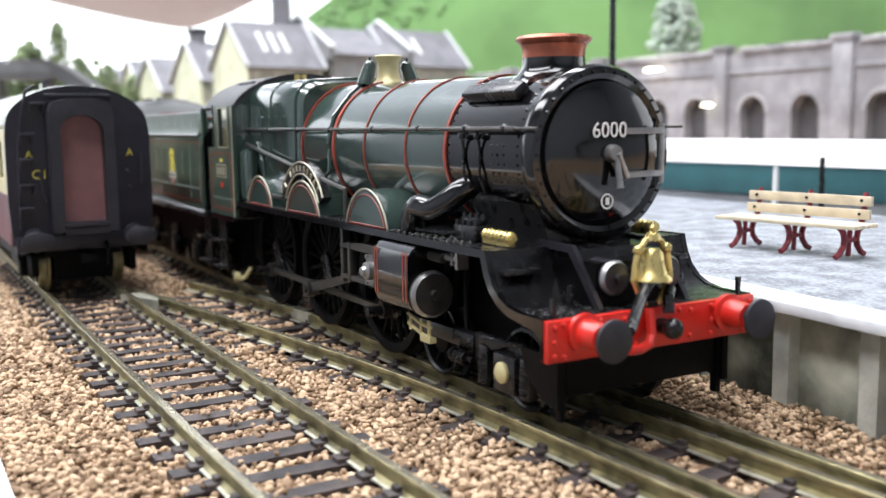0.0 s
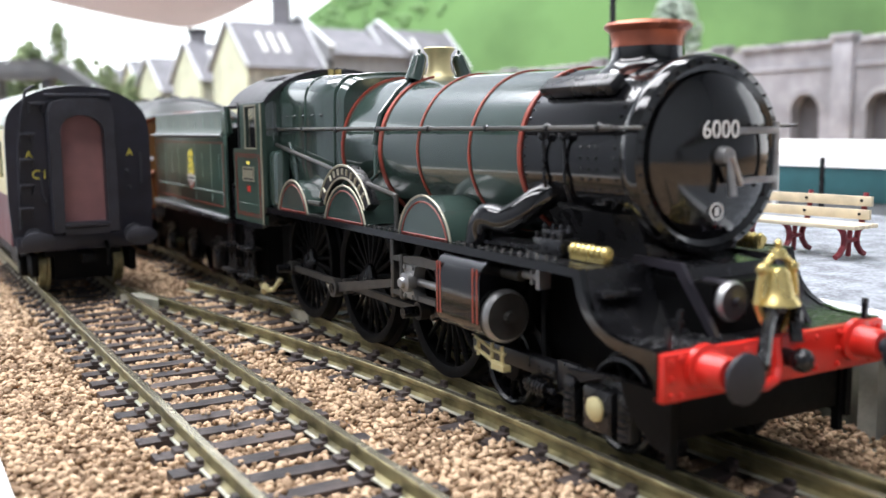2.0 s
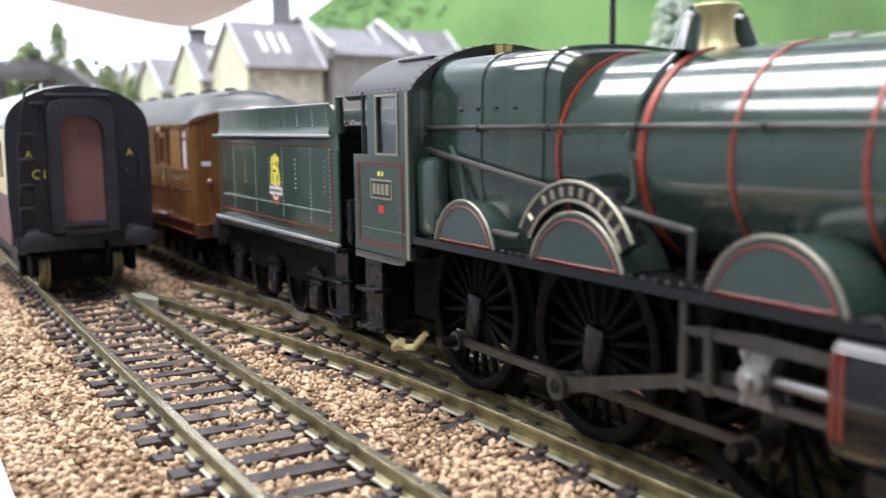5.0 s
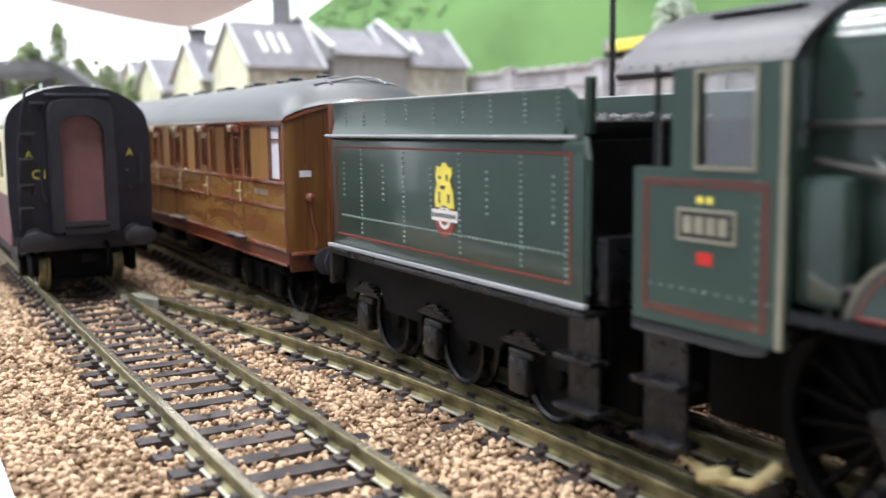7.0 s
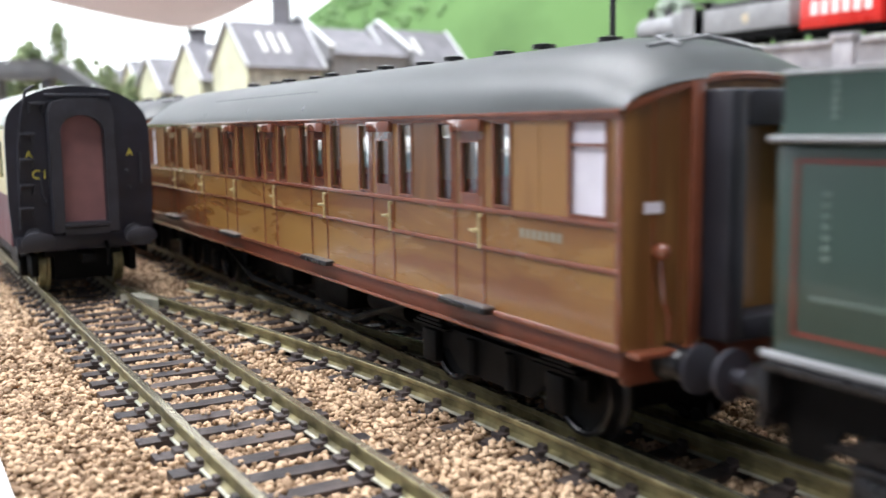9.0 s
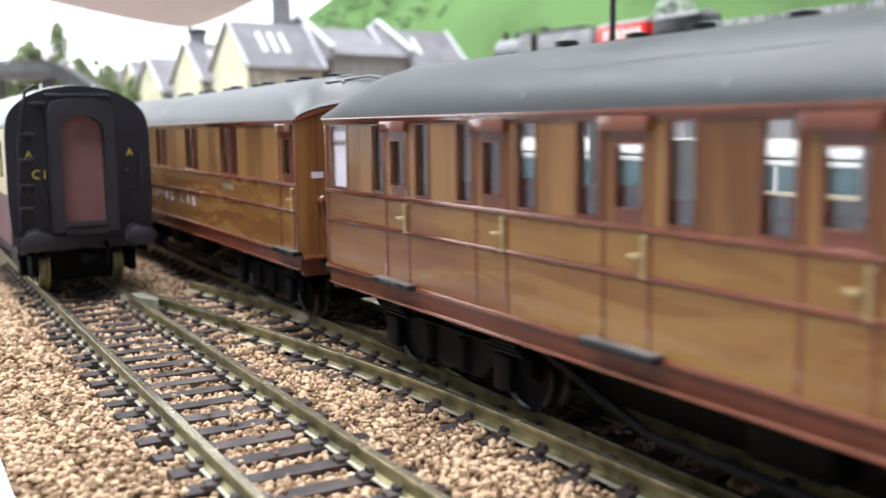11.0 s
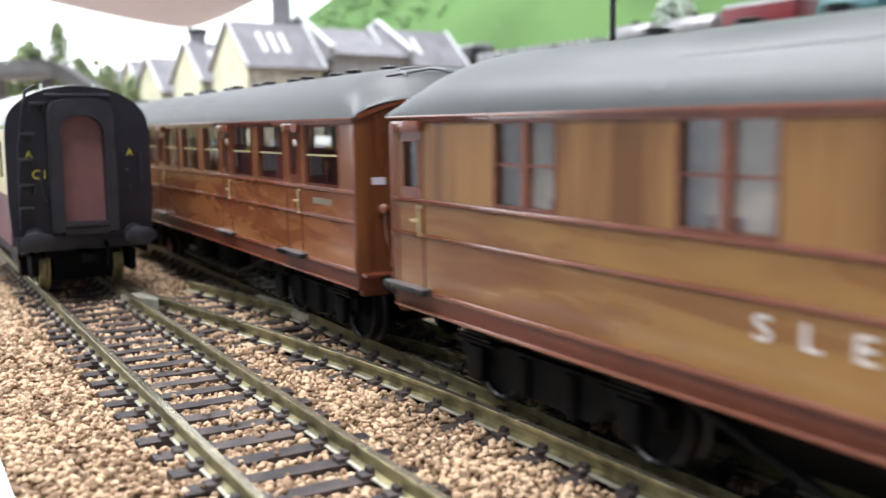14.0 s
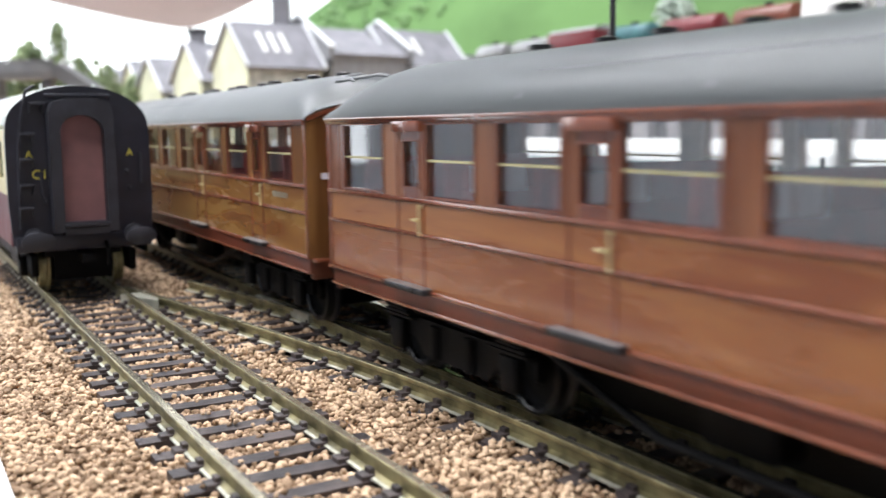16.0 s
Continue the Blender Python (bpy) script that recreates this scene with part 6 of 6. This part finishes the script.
# brown sagging shade that hangs into the top of the view
sh = tagged(hold("hanging_shade"), "brown fabric shade hanging below the room ceiling", "shade")
bm = bmesh.new()
nu, nv = 36, 12
grid = []
for i in range(nu):
    u = i / (nu - 1)
    row = []
    for j in range(nv):
        v = j / (nv - 1)
        x = -300 + 240 * u
        low = 104.5 + (16.0 * ((-165 - x) / 80) ** 1.25 if x < -165 else 18.0 * ((x + 165) / 47) ** 1.3)
        row.append(bm.verts.new((x, 640 + 120 * v, low + 60 * v - 10 * math.sin(math.pi * v))))
    grid.append(row)
for i in range(nu - 1):
    for j in range(nv - 1):
        bm.faces.new((grid[i][j], grid[i + 1][j], grid[i + 1][j + 1], grid[i][j + 1]))
bmesh.ops.solidify(bm, geom=list(bm.faces), thickness=4)
part("fabric", bm, "skin", sh)
placed(sh, 0, 0)


# ---- goods trains on the viaduct ----
ZV = 98.4


def wagon(kind, L, body, label):
    """Front at y = 0, reaching to y = -L; it runs towards +y."""
    o = tagged(hold("goods_wagon"), label, "wagon", "goods wagons on the viaduct")
    part("underframe", B(-13, 13, -L + 3, -3, 5.5, 9, 0.3), "matt", o)
    if kind == "tank":
        bm = lathe(bmesh.new(), [(0, -L + 6), (7.5, -L + 6.3), (10.8, -L + 8.5), (11.2, -L + 10), (11.2, -10), (10.8, -8.5), (7.5, -6.3), (0, -6)], Matrix.Translation((0, 0, 21)) @ Matrix.Rotation(radians(-90), 4, "X"), 28)
        part("barrel", bm, body, o)
        part("filler", lathe(bmesh.new(), [(0, 31), (3.2, 31.4), (3.2, 34), (3.8, 34.4), (0, 35)], Matrix.Translation((0, -L / 2, 0)), 16), "satin", o)
        for y in (-9, -L + 9):
            part("saddle", B(-10, 10, y - 2, y + 2, 9, 14, 0.3), "satin", o)
    elif kind == "open":
        for x in (-15, 14):
            part("side", B(x, x + 1, -L + 2.5, -2.5, 9, 23, 0.1), body, o)
        for y in (-L + 2.5, -3.5):
            part("end", B(-14, 14, y, y + 1, 9, 23, 0.1), body, o)
        part("load", B(-14, 14, -L + 3.5, -3.5, 9, 21.5, 1.0), "stone", o)
        for i in range(5):
            part("strapping", B(-15.4, -15, -L + 6 + i * (L - 12) / 4 - 0.6, -L + 6 + i * (L - 12) / 4 + 0.6, 9, 23), "matt", o)
    elif kind == "flat":
        part("deck", B(-15, 15, -L + 2, -2, 9, 11, 0.2), "matt", o)
        for i in range(int(L / 60)):
            part("beam_load", B(-12, 12, -L + 5 + i * 60, -L + 57 + i * 60, 11, 22, 0.6), body, o)
            part("bolster", B(-13, 13, -L + 57.5 + i * 60, -L + 64 + i * 60, 11, 24, 0.3), "grey", o)
    else:
        part("body", B(-15, 15, -L + 2.5, -2.5, 9, 32, 0.4), body, o)
        part("roof", prism(bmesh.new(), [(-15.5, 32), (-10, 35), (0, 36.4), (10, 35), (15.5, 32)], "y", -L + 2, -2), "grey", o)
        if body == "red":
            for i in range(6):
                part("letter_bar", B(-15.25, -15.0, -L + 10 + i * 9, -L + 16 + i * 9, 18, 28), "white", o)
    for y in (-14, -L + 14):
        for s in (-1, 1):
            w = part("wheel", lathe(bmesh.new(), [(0, -0.9), (7.2, -0.9), (7.2, -0.2), (6.4, 0), (6.4, 1.4), (4.5, 0.8), (0, 1.2)], Matrix.Translation((s * 8.3, y, 6.4)) @ Matrix.Rotation(radians(90 * s), 4, "Y"), 20), "matt", o)
    return o


def goods_engine():
    o = tagged(hold("goods_locomotive"), "weathered dark grey goods locomotive with its tender", "locomotive")
    part("boiler", lathe(bmesh.new(), [(0, -52), (11, -52), (11, -8), (10, -6), (0, -5)], Matrix.Translation((0, 0, 24)) @ Matrix.Rotation(radians(-90), 4, "X"), 28), "grey", o)
    part("firebox", B(-10.5, 10.5, -70, -50, 12, 35.5, 2.0), "grey", o)
    part("chimney", lathe(bmesh.new(), [(4, 34), (3.2, 36), (3.0, 42), (3.6, 43), (2.6, 43.4)], Matrix.Translation((0, -15, 0)), 20), "satin", o)
    part("dome", lathe(bmesh.new(), [(4.8, 33), (4.2, 36), (4.0, 39.5), (2.8, 41.6), (0, 42.4)], Matrix.Translation((0, -38, 0)), 20), "satin", o)
    cab = bmesh.new()
    for s in (-1, 1):
        box(cab, s * 14.6, s * 15.4, -84, -69, 13, 38)
    box(cab, -15, 15, -70, -69, 13, 38)
    part("cab", cab, "grey", o)
    part("cab_roof", prism(bmesh.new(), [(-16, 37.5), (-9, 41.5), (0, 43), (9, 41.5), (16, 37.5), (9, 40.6), (0, 42), (-9, 40.6)], "y", -87, -67), "satin", o)
    part("running_plate", B(-15.5, 15.5, -88, 0, 12, 13.2, 0.2), "satin", o)
    part("buffer_beam", B(-15, 15, -1, 0.6, 8.5, 13.5, 0.2), "satin", o)
    part("frame", B(-7, 7, -86, -3, 5, 12), "matt", o)
    part("tender_body", B(-14.5, 14.5, -182, -94, 13, 33, 0.8), "grey", o)
    part("tender_coal", B(-12, 12, -160, -98, 33, 38, 2.5), "coal", o)
    part("tender_crest", B(-14.8, -14.5, -142, -136, 19, 26), "benchwood", o)
    part("tender_frame", B(-13, 13, -184, -92, 7, 13), "matt", o)
    for y, r in ((-20, 10), (-42, 10), (-64, 10), (-106, 7.5), (-138, 7.5), (-170, 7.5)):
        for s in (-1, 1):
            part("wheel", lathe(bmesh.new(), [(0, -0.9), (r + 0.8, -0.9), (r + 0.8, -0.2), (r, 0), (r, 1.4), (r * 0.8, 0.8), (0, 1.2)], Matrix.Translation((s * 8.3, y, r)) @ Matrix.Rotation(radians(90 * s), 4, "Y"), 24), "matt", o)
    return o


goods = [(goods_engine(), -190.0)]
for kind, L, body, c, label in (
    ("van", 73, "red", 0, "bright red covered goods van with white lettering bars"), ("van", 57, "satin", 77, "small black goods van on the viaduct"),
    ("open", 76, "grey", 138, "grey open wagon loaded with stone"), ("open", 68, "grey", 220, "grey open wagon loaded with stone"), ("open", 62, "grey", 293, "grey open wagon loaded with stone"),
    ("tank", 70, "steel", 359, "silver tank wagon on the viaduct"), ("tank", 74, "steel", 433, "silver tank wagon on the viaduct"), ("van", 78, "maroon", 512, "dull red covered wagon on the viaduct"),
    ("tank", 68, "teal", 595, "dark green tank wagon on the viaduct"), ("tank", 76, "maroon", 669, "dark red tank wagon on the viaduct"), ("tank", 74, "sole", 749, "brown tank wagon on the viaduct"), ("van", 58, "white", 827, "white container wagon on the viaduct"), ("van", 74, "grey", 889, "dark grey covered wagon")):
    goods.append((wagon(kind, L, body, label), float(c)))
flats = [(wagon("flat", 244, "yellow", "flat wagon loaded with yellow beams"), 0.0)]


def more_motions(times):
    rows = [0.0, 16.0]
    for o, c in goods:
        walk(o, [(t, at(530, 499.5 + 118.0 * (t - 9.0) - c, ZV)) for t in rows])
    for o, c in flats:
        walk(o, [(t, at(556, 757.8 - 185.0 * (t - 7.0) + c, ZV)) for t in rows])


# ---- sleepers, chairs, ballast (last: many small pieces) ----
def box_mesh(name, sx, sy, sz, bevel, material):
    bm = B(-sx / 2, sx / 2, -sy / 2, sy / 2, -sz / 2, sz / 2, bevel)
    bm.transform(Matrix.Scale(MM, 4))
    me = bpy.data.meshes.new(name)
    bm.to_mesh(me)
    bm.free()
    me.materials.append(M[material])
    return me


def put(name, me, parent, x, y, z, rz=0):
    ob = new(name, me)
    ob.parent = parent
    ob.matrix_basis = at(x, y, z, 0, 0, rz)
    return ob


rng = random.Random(11)
SHORT = box_mesh("sleeper", 27.0, 3.0, 1.6, 0.0, "sleeper")
CHAIR = box_mesh("chair", 1.7, 2.2, 0.75, 0.12, "sleeper")
KEY = box_mesh("chair_key", 0.8, 1.4, 0.9, 0.12, "sleeper")
sleepers = []
y = 58.0
while y < 330:
    put("sleeper", SHORT, siding, -43.2 + rng.uniform(-0.4, 0.4), y, -3.35, rng.uniform(-1.5, 1.5))
    sleepers.append((y, -57.2, -29.2))
    for x in (-51.45, -34.95):
        for s in (-1, 1):
            put("chair", CHAIR, siding, x + s * 1.75, y, -2.3)
            put("chair", KEY, siding, x + s * 1.1, y, -1.75)
    y += 7.0
timbers = {}
y = 46.0
while y < 330:
    a = (glide(LINE_C, min(y, 240)) - 6.0) if y < 240 else -16.0 + lane(y)
    b = lane(y) + 14.0
    a = round(a / 2) * 2.0
    n = round(b - a)
    if n not in timbers:
        timbers[n] = box_mesh("sleeper", n, 3.0, 1.6, 0.0, "sleeper")
    put("sleeper", timbers[n], main, (a + b) / 2, y, -3.35, rng.uniform(-1.2, 1.2) + (4 if y < 240 else 0))
    sleepers.append((y, a, b))
    rails_x = [lane(y) - 8.25, lane(y) + 8.25]
    if y < 240:
        rails_x += [glide(LINE_C, y), glide(LINE_C, y) + 15.9]
    for x in rails_x:
        for s in (-1, 1):
            put("chair", CHAIR, main, x + s * 1.75, y, -2.3)
            put("chair", KEY, main, x + s * 1.1, y, -1.75)
    y += 8.3
bm = bmesh.new()
prism(bm, [(-8.6, 186), (-7.2, 186), (-7.6, 202), (-8.4, 216), (-9.6, 216), (-9.0, 202)], "z", -2.0, -0.05)
part("crossing_nose", bm, "foot", main, "bright cast crossing nose")
bm = prism(bmesh.new(), [(-36.6, 236), (-32.0, 236), (-30.0, 226), (-31.0, 222)], "z", -2.4, -0.2)
part("crossing_nose", bm, "foot", main, "bright cast crossing nose")


def ballast(name, x0, x1, y0, y1, per, size, seed, height, label):
    """Loose tan stones strewn over a patch, kept off the rails."""
    g = np.random.default_rng(seed)
    n = int((x1 - x0) * (y1 - y0) * per)
    x, y = g.uniform(x0, x1, n), g.uniform(y0, y1, n)
    keep = np.ones(n, bool)
    cx = np.array([glide(LINE_C, min(v, 246)) for v in y])
    ln = 3.1e-5 * y * y
    for rx in (np.full(n, -51.45), np.full(n, -34.95), ln - 8.25, ln + 8.25, np.where(y < 246, cx, 99), np.where(y < 246, cx + 15.9, 99)):
        keep &= np.abs(x - rx) > 1.75
    on = np.zeros(n, bool)
    for sy, sa, sb in sleepers:
        on |= (np.abs(y - sy) < 1.45) & (x > sa) & (x < sb)
    keep &= ~on | (g.random(n) < 0.035)
    x, y, on = x[keep], y[keep], on[keep]
    n = len(x)
    z = height(x, y) + g.uniform(-0.5, 0.25, n) + np.where(on, 0.75, 0)
    p = (1 + 5 ** 0.5) / 2
    base = np.array([(-1, p, 0), (1, p, 0), (-1, -p, 0), (1, -p, 0), (0, -1, p), (0, 1, p), (0, -1, -p), (0, 1, -p), (p, 0, -1), (p, 0, 1), (-p, 0, -1), (-p, 0, 1)]) / 1.9
    tri = np.array([(0, 11, 5), (0, 5, 1), (0, 1, 7), (0, 7, 10), (0, 10, 11), (1, 5, 9), (5, 11, 4), (11, 10, 2), (10, 7, 6), (7, 1, 8), (3, 9, 4), (3, 4, 2), (3, 2, 6), (3, 6, 8), (3, 8, 9), (4, 9, 5), (2, 4, 11), (6, 2, 10), (8, 6, 7), (9, 8, 1)])
    v = base[None] * g.uniform(0.6, 1.25, (n, 12, 1))
    sc = g.uniform(size * 0.55, size * 1.2, (n, 1, 1)) * np.stack([g.uniform(0.7, 1.4, n), g.uniform(0.7, 1.4, n), g.uniform(0.55, 1.0, n)], 1)[:, None]
    v = v * sc
    a, b = g.uniform(0, 6.28, n), g.uniform(-0.7, 0.7, n)
    ca, sa, cb, sb = np.cos(a), np.sin(a), np.cos(b), np.sin(b)
    vx, vy, vz = v[..., 0], v[..., 1], v[..., 2]
    vx, vz = vx * cb[:, None] + vz * sb[:, None], vz * cb[:, None] - vx * sb[:, None]
    vx, vy = vx * ca[:, None] - vy * sa[:, None], vx * sa[:, None] + vy * ca[:, None]
    co = np.stack([vx + x[:, None], vy + y[:, None], vz + z[:, None]], -1).reshape(-1, 3) * MM
    f = (tri[None] + 12 * np.arange(n)[:, None, None]).reshape(-1, 3)
    me = bpy.data.meshes.new(name)
    me.vertices.add(len(co))
    me.vertices.foreach_set("co", co.ravel())
    me.loops.add(f.size)
    me.loops.foreach_set("vertex_index", f.ravel().astype(np.int32))
    me.polygons.add(len(f))
    me.polygons.foreach_set("loop_start", np.arange(0, f.size, 3, dtype=np.int32))
    me.update(calc_edges=True)
    me.validate()
    me.materials.append(M["ballast"])
    return tagged(new(name, me), label, "ballast", kind="stuff")


def level(x, y):
    return -3.1 + 0.3 * np.sin(x * 0.35) * np.sin(y * 0.13) + np.where((x > -28) & (x < -14) & (y < 190), 0.35, 0) + np.where(x < -58, 0.5, 0)


def bank(x, y):
    return -3.5 + np.clip((x - 13) * 0.2, 0, 2.2)


structure(part("ballast_bed", B(-73.5, 27, -60, 420, -5.2, -3.75), "bed"), "ballast bed under the tracks", "ground")
ballast("ballast", -73.4, 12, 60, 165, 2.6, 0.56, 1, level, "loose tan stone ballast between the tracks")
ballast("ballast", -73.4, 12, 165, 330, 1.4, 0.64, 2, level, "loose tan stone ballast between the tracks")
ballast("ballast", 11, 27, 55, 150, 2.8, 0.5, 3, bank, "loose tan stone ballast banked against the platform")
# ---- movement ----
TRAVEL = [(0, 0), (0.5, 2.3), (1, 7.4), (1.5, 13.0), (2, 19.7), (2.5, 27.2), (3, 35.6), (3.5, 44.8), (4, 55.4), (4.2, 59.9), (6.3, 124.5), (6.5, 132.4), (7, 152.7), (7.5, 174.1), (8, 197.1), (8.5, 222.6), (9, 250.4), (9.2, 262.0),
          (11.3, 404.2), (11.5, 418.6), (12, 456.0), (12.5, 495.8), (13, 538.2), (13.5, 581.6), (14, 627.0), (14.5, 673.8), (15, 722.4), (15.5, 771.2), (16, 819.6)]


def travel(t):
    return glide(TRAVEL, t)


def stand(a, p, q, t):
    """Pose of a vehicle whose front stands a mm behind the buffer beam, with its pivots p and q mm behind its front."""
    u = 90.82 + a - travel(t)
    xp, xq = lane(u + p), lane(u + q)
    turn = math.atan2(-(xq - xp), q - p)
    d = Vector((xq - xp, q - p)).normalized()
    return at(xp - d.x * p, u, 0, 0, 0, math.degrees(turn))


def motions():
    times = [i / 15 for i in range(241)]
    walk(loco, [(t, stand(0, 30, 110, t)) for t in times])
    walk(tend, [(t, stand(0, 160, 208, t)) for t in times])

    def roll(w, r, phase=0.0):
        p = w.matrix_basis.translation.copy()
        walk(w, [(t, Matrix.Translation(p) @ Matrix.Rotation(travel(t) / r + phase, 4, "X")) for t in times])
    PH = 1.3 - 60.0 / DR
    for w in drivers:
        roll(w, DR, PH)
    for w in bogies:
        roll(w, 5.8)
    for w in tend_wheels:
        roll(w, 6.2)
    for cr, cn, ch in rods:
        pins = [(t, travel(t) / DR + PH) for t in times]
        walk(cr, [(t, at(0, 83.9 - 4.7 * math.sin(q), DR + 4.7 * math.cos(q))) for t, q in pins])
        rows, heads = [], []
        for t, q in pins:
            py, pz = 83.9 - 4.7 * math.sin(q), DR + 4.7 * math.cos(q)
            dz = 15.6 - pz
            dy = math.sqrt(33 * 33 - dz * dz)
            rows.append((t, at(0, py, pz, -math.degrees(math.asin(dz / 33)))))
            heads.append((t, at(0, py - dy, 15.6)))
        walk(cn, rows)
        walk(ch, heads)
    for car, a, L, ws in train:
        walk(car, [(t, stand(a, 33, L - 33, t)) for t in times])
        for w in ws:
            roll(w, 6.0)
    more_motions(times)


motions()
